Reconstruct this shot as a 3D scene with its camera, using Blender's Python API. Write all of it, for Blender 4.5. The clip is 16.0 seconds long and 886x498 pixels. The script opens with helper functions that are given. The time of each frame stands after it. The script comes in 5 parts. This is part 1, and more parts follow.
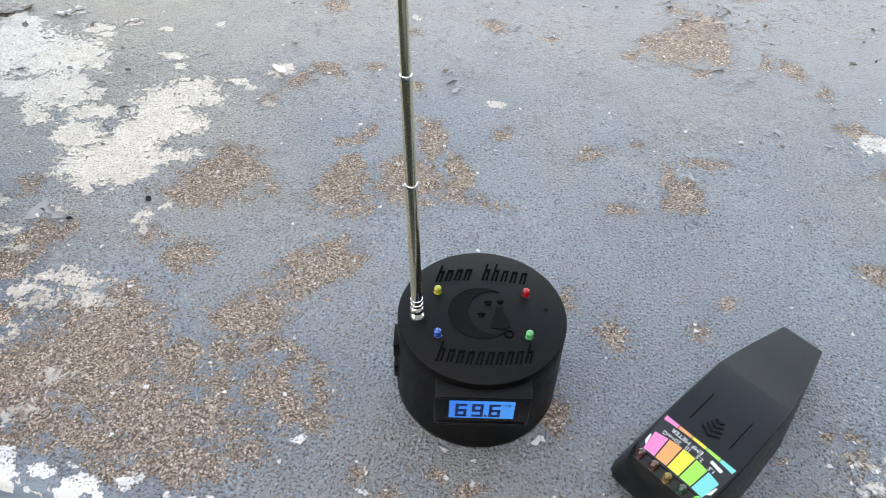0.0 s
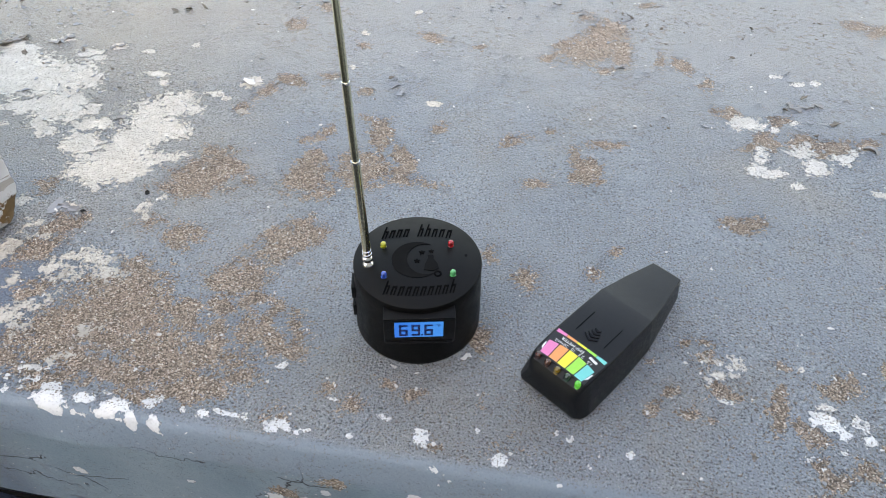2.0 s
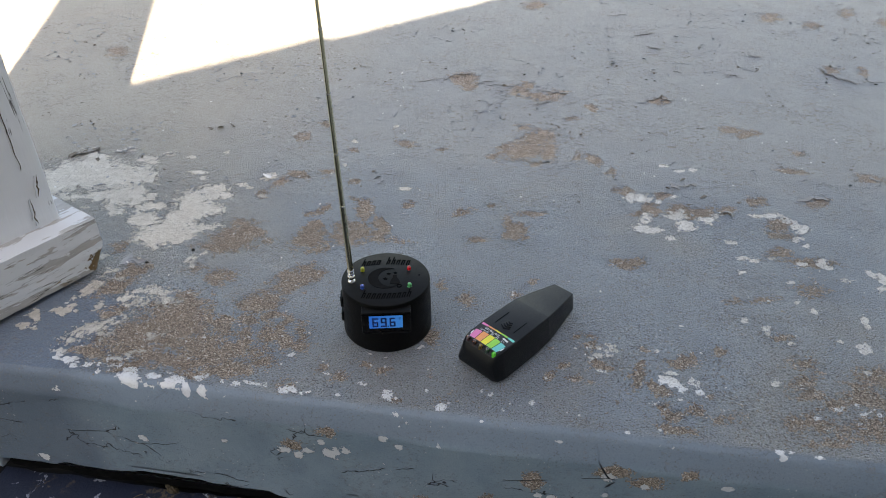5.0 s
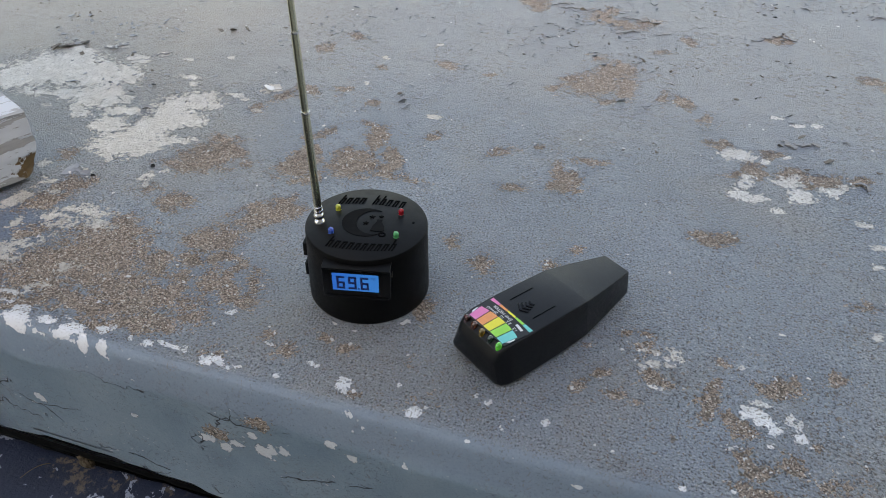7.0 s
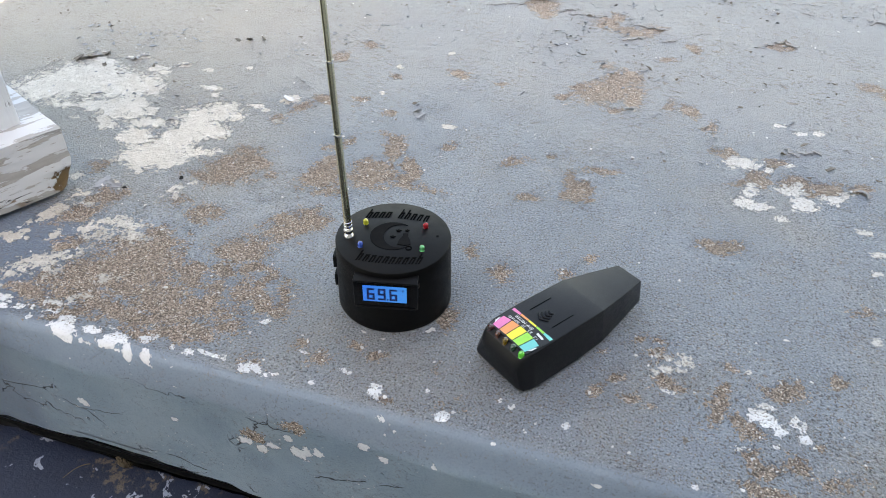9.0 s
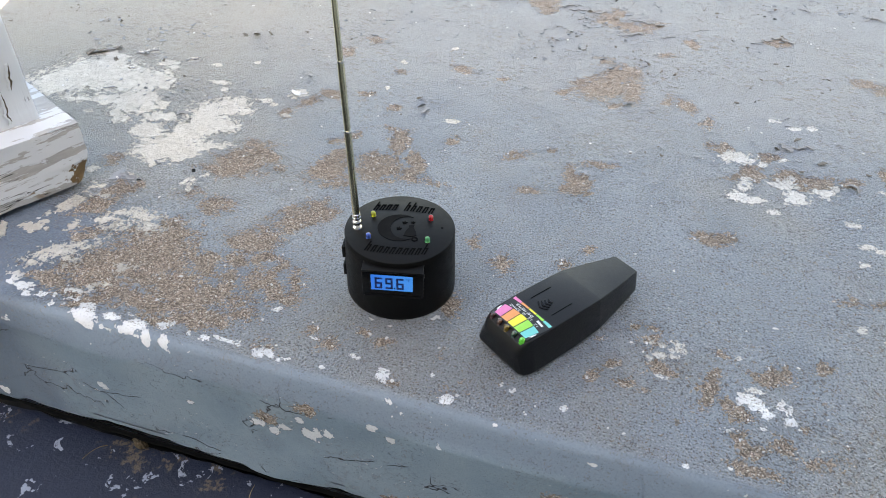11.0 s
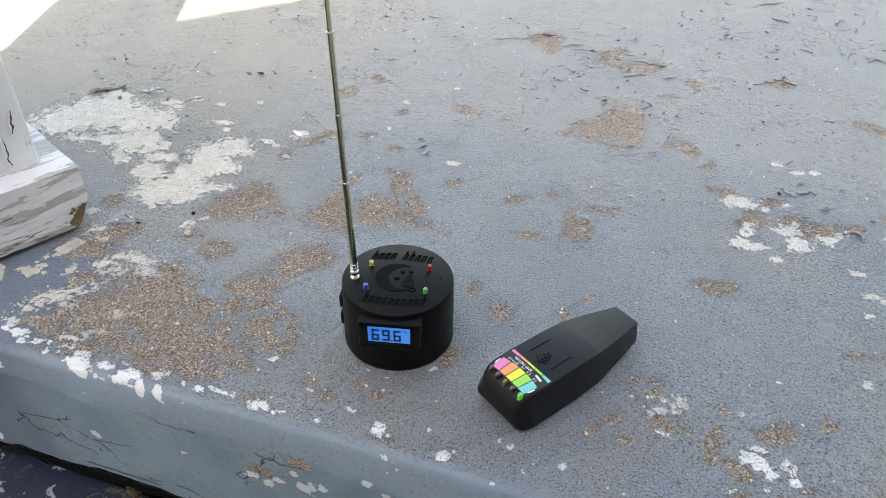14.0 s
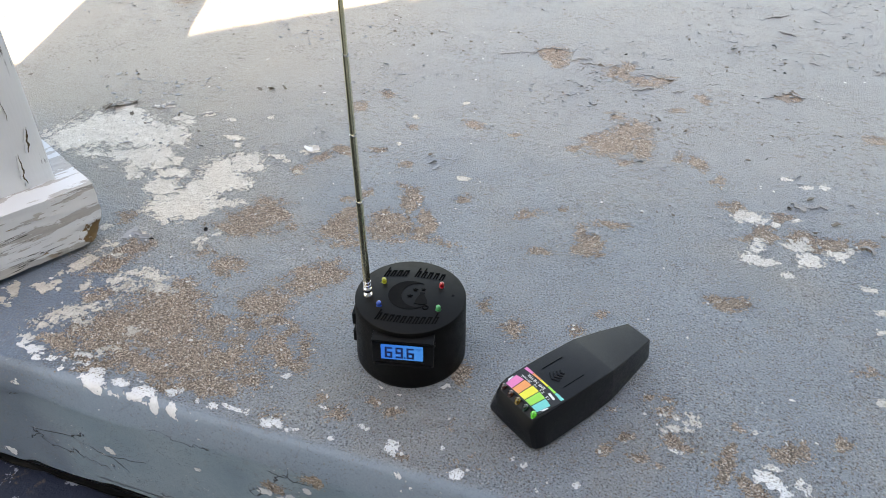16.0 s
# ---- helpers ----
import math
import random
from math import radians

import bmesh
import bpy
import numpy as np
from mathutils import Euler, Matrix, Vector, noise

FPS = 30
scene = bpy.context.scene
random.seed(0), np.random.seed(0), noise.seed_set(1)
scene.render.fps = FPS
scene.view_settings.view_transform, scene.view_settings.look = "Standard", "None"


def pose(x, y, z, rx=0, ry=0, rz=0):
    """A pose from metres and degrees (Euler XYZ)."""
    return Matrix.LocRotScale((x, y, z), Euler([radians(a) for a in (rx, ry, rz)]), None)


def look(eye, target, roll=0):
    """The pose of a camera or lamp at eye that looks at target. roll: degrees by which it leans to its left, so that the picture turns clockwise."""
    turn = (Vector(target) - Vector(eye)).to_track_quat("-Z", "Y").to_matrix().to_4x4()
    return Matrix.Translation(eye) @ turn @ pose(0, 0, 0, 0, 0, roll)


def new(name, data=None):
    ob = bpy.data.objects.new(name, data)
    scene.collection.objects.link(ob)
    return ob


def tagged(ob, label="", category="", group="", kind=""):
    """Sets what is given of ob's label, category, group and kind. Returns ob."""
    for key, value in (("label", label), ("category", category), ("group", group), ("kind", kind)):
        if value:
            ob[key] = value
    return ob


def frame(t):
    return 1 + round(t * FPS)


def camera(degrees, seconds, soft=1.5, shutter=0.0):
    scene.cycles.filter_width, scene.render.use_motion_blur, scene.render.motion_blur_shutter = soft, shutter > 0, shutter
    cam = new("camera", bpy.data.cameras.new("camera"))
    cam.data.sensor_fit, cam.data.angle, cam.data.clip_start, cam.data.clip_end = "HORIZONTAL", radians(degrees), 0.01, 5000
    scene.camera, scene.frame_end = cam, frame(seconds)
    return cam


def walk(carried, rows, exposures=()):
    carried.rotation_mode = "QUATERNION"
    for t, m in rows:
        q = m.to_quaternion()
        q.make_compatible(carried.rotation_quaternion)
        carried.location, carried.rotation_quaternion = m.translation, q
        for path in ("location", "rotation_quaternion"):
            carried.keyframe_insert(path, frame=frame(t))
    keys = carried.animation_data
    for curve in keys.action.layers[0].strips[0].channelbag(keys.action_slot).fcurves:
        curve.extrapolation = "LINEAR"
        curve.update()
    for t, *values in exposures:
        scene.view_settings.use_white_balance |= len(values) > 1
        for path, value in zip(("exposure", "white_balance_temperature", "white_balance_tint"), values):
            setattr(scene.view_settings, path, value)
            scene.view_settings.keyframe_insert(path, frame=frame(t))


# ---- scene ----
cam = camera(64.34, 16.0, soft=0.9)
# seconds, eye, target, roll
PATH = [
    (0, (0.02665, -0.26303, 0.38427), (-0.04107, 0.08007, 0.02693), 2.23),
    (0.5, (0.03242, -0.27452, 0.39436), (-0.03581, 0.06945, 0.03796), 2.14),
    (1, (0.05526, -0.29871, 0.39244), (-0.01276, 0.04629, 0.03698), 1.92),
    (1.5, (0.06284, -0.31130, 0.39984), (-0.00388, 0.03368, 0.04412), 1.71),
    (2, (0.07180, -0.37121, 0.45475), (0.02220, -0.02177, 0.10058), 1.56),
    (2.5, (0.09728, -0.40150, 0.53418), (0.04996, -0.05427, 0.17754), 1.06),
    (3, (0.10839, -0.40690, 0.53975), (0.05577, -0.05449, 0.18898), 0.41),
    (3.5, (0.07472, -0.57713, 0.53975), (0.02768, -0.18869, 0.22846), 0.02),
    (4, (0.08072, -0.67607, 0.58305), (0.04596, -0.27117, 0.29177), 1.07),
    (4.2, (0.10773, -0.70213, 0.58844), (0.07391, -0.29727, 0.29699), 1.18),
    (6.3, (0.16789, -0.41659, 0.44092), (0.04908, -0.01709, 0.16473), 0.06),
    (6.5, (0.17026, -0.41511, 0.43658), (0.05504, -0.02008, 0.15255), 1.05),
    (7, (0.18571, -0.42701, 0.40262), (0.07823, -0.04942, 0.09298), 1.59),
    (7.5, (0.17210, -0.44615, 0.44915), (0.06513, -0.07107, 0.13631), 1.31),
    (8, (0.17490, -0.45056, 0.43847), (0.06811, -0.07567, 0.12534), 1.34),
    (8.5, (0.17420, -0.45026, 0.44013), (0.06778, -0.07605, 0.12606), 1.25),
    (9, (0.16983, -0.44661, 0.43608), (0.06412, -0.07256, 0.12158), 1.36),
    (11.5, (0.17266, -0.47512, 0.45913), (0.06767, -0.10552, 0.13917), 1.49),
    (12, (0.17225, -0.47965, 0.46326), (0.06475, -0.10701, 0.14770), 1.36),
    (12.5, (0.16595, -0.47264, 0.46427), (0.05743, -0.09805, 0.15137), 1.47),
    (13, (0.16495, -0.46589, 0.47200), (0.05620, -0.08971, 0.16110), 1.65),
    (13.5, (0.16864, -0.45783, 0.47334), (0.05810, -0.07965, 0.16550), 1.65),
    (14, (0.17218, -0.44806, 0.46774), (0.06050, -0.06882, 0.16163), 1.47),
    (14.5, (0.17040, -0.44242, 0.47475), (0.05738, -0.06260, 0.16985), 1.37),
    (15, (0.17198, -0.44392, 0.47628), (0.05788, -0.06315, 0.17297), 1.27),
    (15.5, (0.16765, -0.44637, 0.47517), (0.05293, -0.06483, 0.17307), 1.21),
    (16, (0.16484, -0.44783, 0.47554), (0.04863, -0.06603, 0.17433), 1.13),
]
EXPOSURES = [(t, stops + 0.02, kelvin, 12.5) for t, stops, kelvin in (
    (0.0, 3.38, 9800), (1.5, 3.27, 9750), (2.5, 3.27, 9700), (4.2, 3.18, 9600), (6.3, 1.28, 8900), (6.5, 1.66, 8900), (7.0, 2.65, 9300), (7.5, 3.02, 9500),
    (8.0, 3.2, 9600), (9.0, 3.22, 9600), (11.5, 3.22, 9600), (14.5, 3.10, 9800), (16.0, 3.08, 9800))]
walk(cam, [(t, look(eye, target, roll)) for t, eye, target, roll in PATH], EXPOSURES)

# ---------------------------------------------------------------- daylight
SUN_TRAVEL = Vector((-0.383, 0.924, 0.0))   # the way the light goes over the floor
SUN_HEIGHT = radians(46)
world = bpy.data.worlds.new("sky")
scene.world = world
world.use_nodes = True
sky = world.node_tree.nodes.new("ShaderNodeTexSky")
sky.sky_type = "NISHITA"
sky.sun_disc = False
sky.sun_elevation = SUN_HEIGHT
sky.sun_rotation = math.atan2(-SUN_TRAVEL.x, -SUN_TRAVEL.y)
sky.air_density, sky.dust_density = 1.0, 1.6
backdrop = world.node_tree.nodes["Background"]
backdrop.inputs["Strength"].default_value = 0.085
world.node_tree.links.new(sky.outputs[0], backdrop.inputs["Color"])
sun = new("sun", bpy.data.lights.new("sun", "SUN"))
sun.data.energy, sun.data.angle, sun.data.color = 5.0, radians(0.6), (1.0, 0.975, 0.94)
down = SUN_TRAVEL * math.cos(SUN_HEIGHT) + Vector((0, 0, -math.sin(SUN_HEIGHT)))
sun.matrix_world = look(-down * 20, (0, 0, 0))


# ---------------------------------------------------------------- node helpers
class Nodes:
    """A short way to write node materials."""

    def __init__(self, name):
        self.mat = bpy.data.materials.new(name)
        self.mat.use_nodes = True
        self.tree = self.mat.node_tree
        self.bsdf = self.tree.nodes["Principled BSDF"]

    def put(self, target, value):
        if isinstance(value, bpy.types.NodeSocket):
            self.tree.links.new(value, target)
        elif isinstance(value, tuple) and len(value) == 3 and target.type == "RGBA":
            target.default_value = (*value, 1)
        else:
            target.default_value = value

    def set(self, **kw):
        for key, value in kw.items():
            self.put(self.bsdf.inputs[key.replace("_", " ").title() if key not in NAMES else NAMES[key]], value)
        return self

    def coords(self, scale=(1, 1, 1), kind="Object"):
        m = self.tree.nodes.new("ShaderNodeMapping")
        m.inputs["Scale"].default_value = scale
        self.tree.links.new(self.tree.nodes.new("ShaderNodeTexCoord").outputs[kind], m.inputs["Vector"])
        return m.outputs[0]

    def noise(self, scale, detail=4.0, rough=0.6, warp=0.0, vec=None):
        n = self.tree.nodes.new("ShaderNodeTexNoise")
        n.inputs["Scale"].default_value, n.inputs["Detail"].default_value = scale, detail
        n.inputs["Roughness"].default_value, n.inputs["Distortion"].default_value = rough, warp
        self.tree.links.new(vec or self.coords(), n.inputs["Vector"])
        return n.outputs[0]

    def cells(self, scale, feature="F1", out="Distance", vec=None):
        n = self.tree.nodes.new("ShaderNodeTexVoronoi")
        n.feature = feature
        n.inputs["Scale"].default_value = scale
        self.tree.links.new(vec or self.coords(), n.inputs["Vector"])
        return n.outputs[out]

    def math(self, op, a, b=0.0, c=0.0):
        n = self.tree.nodes.new("ShaderNodeMath")
        n.operation = op
        for socket, value in zip(n.inputs, (a, b, c)):
            self.put(socket, value)
        return n.outputs[0]

    def step(self, value, low, high, a=0.0, b=1.0):
        n = self.tree.nodes.new("ShaderNodeMapRange")
        n.interpolation_type = "SMOOTHSTEP"
        for socket, v in zip(n.inputs, (value, low, high, a, b)):
            self.put(socket, v)
        return n.outputs[0]

    def mix(self, fac, a, b):
        n = self.tree.nodes.new("ShaderNodeMix")
        n.data_type = "RGBA"
        self.put(n.inputs[0], fac)
        self.put(n.inputs[6], a)
        self.put(n.inputs[7], b)
        return n.outputs[2]

    def field(self, name):
        n = self.tree.nodes.new("ShaderNodeAttribute")
        n.attribute_name = name
        return n.outputs["Fac"]

    def bump(self, height, strength=0.5, distance=0.001, normal=None):
        n = self.tree.nodes.new("ShaderNodeBump")
        n.inputs["Strength"].default_value, n.inputs["Distance"].default_value = strength, distance
        self.put(n.inputs["Height"], height)
        if normal:
            self.put(n.inputs["Normal"], normal)
        return n.outputs[0]


NAMES = {"ior": "IOR", "spec": "Specular IOR Level", "transmission": "Transmission Weight", "emission": "Emission Color",
         "coat": "Coat Weight"}


# ---------------------------------------------------------------- materials
def floor_paint():
    """Grey-blue porch paint on concrete: bare sandy patches and old white paint, from the wear fields of the mesh."""
    n = Nodes("worn_grey_porch_paint")
    sand, white, face = n.field("sand"), n.field("white"), n.field("face")
    smooth, clean, bounce, far = n.field("smooth"), n.field("clean"), n.field("bounce"), n.field("far")
    fine = n.noise(430, 5, 0.65)
    mid = n.noise(95, 4, 0.6)
    broad = n.noise(9, 4, 0.55)
    ragged = n.math("ADD", n.math("MULTIPLY", n.math("SUBTRACT", mid, 0.5), 1.5), n.math("MULTIPLY", n.math("SUBTRACT", fine, 0.5), 1.7))
    lumpy = n.math("MULTIPLY", n.math("SUBTRACT", n.noise(42, 4, 0.62, 0.5), 0.5), 1.5)
    crumb = n.math("MULTIPLY", n.math("SUBTRACT", n.noise(420, 2, 0.6), 0.5), 1.6)
    bare = n.step(n.math("ADD", n.math("ADD", n.math("ADD", sand, lumpy), ragged), crumb), 0.10, 0.17)
    flake = n.noise(150, 3, 0.5, 0.6)
    torn = n.math("ADD", n.math("MULTIPLY", n.math("SUBTRACT", flake, 0.5), 2.0), n.math("MULTIPLY", n.math("SUBTRACT", fine, 0.5), 1.3))
    old = n.step(n.math("ADD", n.math("ADD", n.math("ADD", white, torn), n.math("MULTIPLY", lumpy, 0.7)), n.math("MULTIPLY", crumb, n.math("SUBTRACT", 0.45, n.math("MULTIPLY", clean, 0.4)))), 0.15, 0.20)
    rough = n.math("SUBTRACT", 1.0, n.math("MULTIPLY", smooth, 0.85))
    tiny = n.noise(560, 2, 0.5)
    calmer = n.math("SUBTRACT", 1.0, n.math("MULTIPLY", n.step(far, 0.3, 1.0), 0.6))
    # stray pin-head wear all over the paint
    grubby = n.field("grubby")
    pits = n.step(n.math("ADD", n.noise(430, 3, 0.62), n.math("MULTIPLY", grubby, 0.016)), 0.60, 0.625)
    pits = n.math("MULTIPLY", pits, n.step(n.math("ADD", n.noise(24, 4, 0.65), n.math("MULTIPLY", grubby, 0.06)), 0.41, 0.55))
    pits = n.math("MULTIPLY", pits, n.math("SUBTRACT", 1.0, n.math("MULTIPLY", smooth, 0.55)))
    dots = n.step(n.math("ADD", n.noise(240, 2, 0.5, 0.4), n.math("MULTIPLY", face, 0.03)), 0.725, 0.74)
    dots = n.math("MULTIPLY", dots, n.step(n.noise(17, 2, 0.5), 0.5, 0.6))
    # lifted, cracked paint on the farther floor: small bare spots, torn rims with their shadow painted in
    spots = n.noise(105, 4, 0.62, 0.4, n.coords((1, 1.25, 1)))
    thick = n.step(n.noise(8, 4, 0.65), 0.42, 0.60)
    thick = n.math("MULTIPLY", thick, far)
    chipped = n.math("MULTIPLY", n.step(spots, 0.600, 0.612), thick)
    rim_shade = n.math("MULTIPLY", n.math("MULTIPLY", n.step(spots, 0.555, 0.575), n.step(spots, 0.622, 0.600)), thick)
    rim_shade = n.math("MULTIPLY", rim_shade, n.step(n.noise(200, 2), 0.42, 0.55))
    # colours
    grains = n.cells(950, out="Color")
    sep = n.tree.nodes.new("ShaderNodeSeparateColor")
    n.tree.links.new(grains, sep.inputs[0])
    grain = sep.outputs[0]
    sandy = n.mix(n.step(grain, 0.0, 1.0), (0.120, 0.089, 0.069), (0.60, 0.465, 0.368))
    sandy = n.mix(n.step(grain, 0.90, 0.94), sandy, (0.80, 0.74, 0.66))
    sandy = n.mix(n.step(n.noise(60, 3), 0.35, 0.75), sandy, n.mix(0.3, sandy, (0.32, 0.265, 0.215)))
    paint = n.mix(n.step(broad, 0.3, 0.7), (0.228, 0.270, 0.320), (0.280, 0.322, 0.371))
    paint = n.mix(n.math("MULTIPLY", n.step(n.noise(3.2, 5, 0.6), 0.46, 0.66), n.math("SUBTRACT", 1.0, face)), paint, (0.30, 0.305, 0.31))
    # face paint lifted paler: the sky light from the front, put into its colour
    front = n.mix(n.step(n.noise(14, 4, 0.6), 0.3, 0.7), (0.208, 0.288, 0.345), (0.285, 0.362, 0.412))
    # warmer paint to the back and left: bounce from the sunlit floor, as colour
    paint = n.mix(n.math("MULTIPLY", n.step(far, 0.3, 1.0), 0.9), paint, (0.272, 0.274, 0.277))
    paint = n.mix(bounce, paint, (0.335, 0.300, 0.258))
    # lighter blue on the nosing: its reflection of the sky, mixed into the paint
    paint = n.mix(n.math("MULTIPLY", smooth, 0.8), paint, (0.228, 0.298, 0.368))
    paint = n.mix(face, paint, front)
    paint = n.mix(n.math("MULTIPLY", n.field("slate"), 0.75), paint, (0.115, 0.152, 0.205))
    # dirt in the pits, plus the stipple's shade and highlights put into colour
    paint = n.mix(n.math("MULTIPLY", n.math("MULTIPLY", n.step(tiny, 0.43, 0.33), 0.95), n.math("MULTIPLY", rough, calmer)), paint, (0.066, 0.070, 0.078))
    paint = n.mix(n.math("MULTIPLY", n.math("MULTIPLY", n.step(tiny, 0.54, 0.70), 0.55), n.math("MULTIPLY", rough, calmer)), paint, (0.55, 0.575, 0.60))
    paint = n.mix(n.math("MULTIPLY", n.math("MULTIPLY", n.step(fine, 0.46, 0.30), 0.5), n.math("MULTIPLY", rough, calmer)), paint, (0.13, 0.14, 0.15))
    grimy = n.mix(n.step(n.noise(70, 4, 0.7), 0.3, 0.8), (0.52, 0.478, 0.42), (0.70, 0.658, 0.595))
    grimy = n.mix(clean, grimy, (0.80, 0.80, 0.80))
    speckled = n.mix(n.math("MULTIPLY", n.math("MULTIPLY", n.step(tiny, 0.46, 0.34), 0.85), rough), grimy, (0.27, 0.235, 0.19))
    colour = n.mix(n.math("MULTIPLY", pits, 0.85), paint, n.mix(n.step(n.noise(90, 2), 0.4, 0.6), (0.085, 0.068, 0.056), (0.24, 0.180, 0.132)))
    nicks = n.math("MULTIPLY", n.step(n.noise(165, 4, 0.68, 0.5), 0.625, 0.645), n.step(n.noise(11, 4, 0.65), 0.44, 0.56))
    nicks = n.math("MULTIPLY", nicks, n.math("SUBTRACT", 1.0, n.math("MULTIPLY", smooth, 0.7)))
    colour = n.mix(n.math("MULTIPLY", nicks, 0.85), colour, n.mix(n.step(fine, 0.4, 0.6), (0.10, 0.075, 0.055), (0.34, 0.265, 0.205)))
    colour = n.mix(n.math("MULTIPLY", chipped, 0.85), colour, n.mix(n.noise(55, 2), (0.33, 0.25, 0.195), (0.17, 0.155, 0.14)))
    colour = n.mix(n.math("MULTIPLY", rim_shade, 0.8), colour, (0.06, 0.052, 0.046))
    colour = n.mix(bare, colour, sandy)
    colour = n.mix(n.math("MULTIPLY", dots, 0.9), colour, (0.74, 0.73, 0.71))
    colour = n.mix(old, colour, speckled)
    # hair cracks, here and there, mostly in the thick paint of the face
    wob = n.tree.nodes.new("ShaderNodeVectorMath")
    wob.operation = "MULTIPLY_ADD"
    n.tree.links.new(n.noise(28, 3, 0.6, 0.0), wob.inputs[0])
    wob.inputs[1].default_value = (0.05, 0.05, 0.05)
    n.tree.links.new(n.coords((0.6, 1, 1.7)), wob.inputs[2])
    crack = n.step(n.cells(10, "DISTANCE_TO_EDGE", vec=wob.outputs[0]), 0.009, 0.003)
    crack = n.math("MULTIPLY", crack, n.step(n.noise(24, 2, 0.5), 0.52, 0.57))
    crack = n.math("MULTIPLY", crack, n.math("ADD", 0.12, n.math("MULTIPLY", face, 0.88)))
    colour = n.mix(crack, colour, (0.02, 0.02, 0.022))
    n.set(base_color=colour, roughness=n.math("ADD", 0.44, n.math("MULTIPLY", bare, 0.45)), spec=0.5)
    skin = n.math("SUBTRACT", n.math("ADD", 1.0, n.math("MULTIPLY", old, -0.25)), n.math("MULTIPLY", bare, 0.9))
    skin = n.math("SUBTRACT", skin, n.math("MULTIPLY", pits, 0.5))
    skin = n.math("SUBTRACT", n.math("SUBTRACT", skin, crack), n.math("MULTIPLY", chipped, 0.7))
    relief = n.bump(skin, 1.0, 0.0014)
    stipple = n.math("ADD", n.math("MULTIPLY", n.noise(330, 2, 0.5), 0.6), n.math("MULTIPLY", mid, 0.6))
    calm = n.math("SUBTRACT", 1.0, n.math("MULTIPLY", smooth, 0.93))
    relief = n.bump(n.math("MULTIPLY", n.math("ADD", stipple, n.math("MULTIPLY", tiny, 1.4)), n.math("MULTIPLY", n.math("MULTIPLY", calm, calmer), n.math("SUBTRACT", 1.0, n.math("MULTIPLY", old, 0.75)))), 1.0, 0.0036, relief)
    relief = n.bump(n.math("MULTIPLY", n.noise(380, 3, 0.6), old), 0.6, 0.0012, relief)
    relief = n.bump(n.math("MULTIPLY", grain, bare), 0.9, 0.0010, relief)
    n.set(normal=relief)
    return n.mat


def navy_paint():
    n = Nodes("chipped_navy_step_paint")
    fine, mid = n.noise(260, 5, 0.65), n.noise(34, 4, 0.6)
    chips = n.step(n.math("ADD", n.noise(46, 4, 0.6, 0.7), n.math("MULTIPLY", n.math("SUBTRACT", fine, 0.5), 0.12)), 0.62, 0.635)
    worn = n.math("MULTIPLY", n.step(n.noise(120, 5, 0.7), 0.50, 0.60), n.step(n.noise(15, 4, 0.6), 0.54, 0.62))
    paint = n.mix(mid, (0.005, 0.009, 0.024), (0.017, 0.026, 0.054))
    colour = n.mix(worn, paint, (0.12, 0.095, 0.07))
    colour = n.mix(chips, colour, (0.30, 0.34, 0.41))
    n.set(base_color=colour, roughness=0.5)
    n.set(normal=n.bump(n.math("ADD", fine, n.math("MULTIPLY", chips, 0.6)), 0.6, 0.0015))
    return n.mat


def peeling_white(name, grain, wear, cracked=0.52, decay=None):
    """White paint that flakes off grey wood along its grain."""
    n = Nodes(name)
    along = n.coords(grain)
    streak = n.noise(1.0, 5, 0.6, 0.3, along)
    fine = n.noise(5.0, 4, 0.6, 0.2, along)
    gone = n.step(n.math("ADD", streak, n.math("MULTIPLY", n.math("SUBTRACT", fine, 0.5), 0.35)), wear, wear + 0.015)
    line = n.math("ABSOLUTE", n.math("SUBTRACT", n.noise(1.0, 3, 0.55, 0.25, n.coords(tuple(g * (2.2 if g > 20 else 0.9) for g in grain))), 0.45))
    split = n.math("MULTIPLY", n.step(line, 0.013, 0.006), n.step(n.noise(9, 4, 0.65), cracked, cracked + 0.06))
    wood = n.mix(fine, (0.30, 0.29, 0.285), (0.55, 0.54, 0.53))
    rot = n.step(n.noise(16, 3, 0.6), 0.60, 0.68)
    wood = n.mix(rot, wood, (0.21, 0.12, 0.045))
    if decay:
        off = n.tree.nodes.new("ShaderNodeVectorMath")
        off.operation = "DISTANCE"
        n.tree.links.new(n.coords(), off.inputs[0])
        off.inputs[1].default_value = decay
        near = n.math("ADD", off.outputs["Value"], n.math("MULTIPLY", n.math("SUBTRACT", n.noise(90, 4, 0.65), 0.5), 0.05))
        gone = n.math("MAXIMUM", gone, n.step(near, 0.019, 0.015))
        wood = n.mix(n.step(near, 0.021, 0.015), wood, n.mix(fine, (0.07, 0.04, 0.018), (0.26, 0.15, 0.055)))
    paint = n.mix(n.noise(6, 4, 0.6), (0.62, 0.65, 0.69), (0.73, 0.75, 0.77))
    colour = n.mix(gone, paint, wood)
    colour = n.mix(split, colour, (0.035, 0.032, 0.03))
    n.set(base_color=colour, roughness=0.55)
    skin = n.math("SUBTRACT", n.math("SUBTRACT", 1.0, gone), n.math("MULTIPLY", split, 1.5))
    n.set(normal=n.bump(fine, 0.25, 0.001, n.bump(skin, 0.7, 0.0012)))
    return n.mat


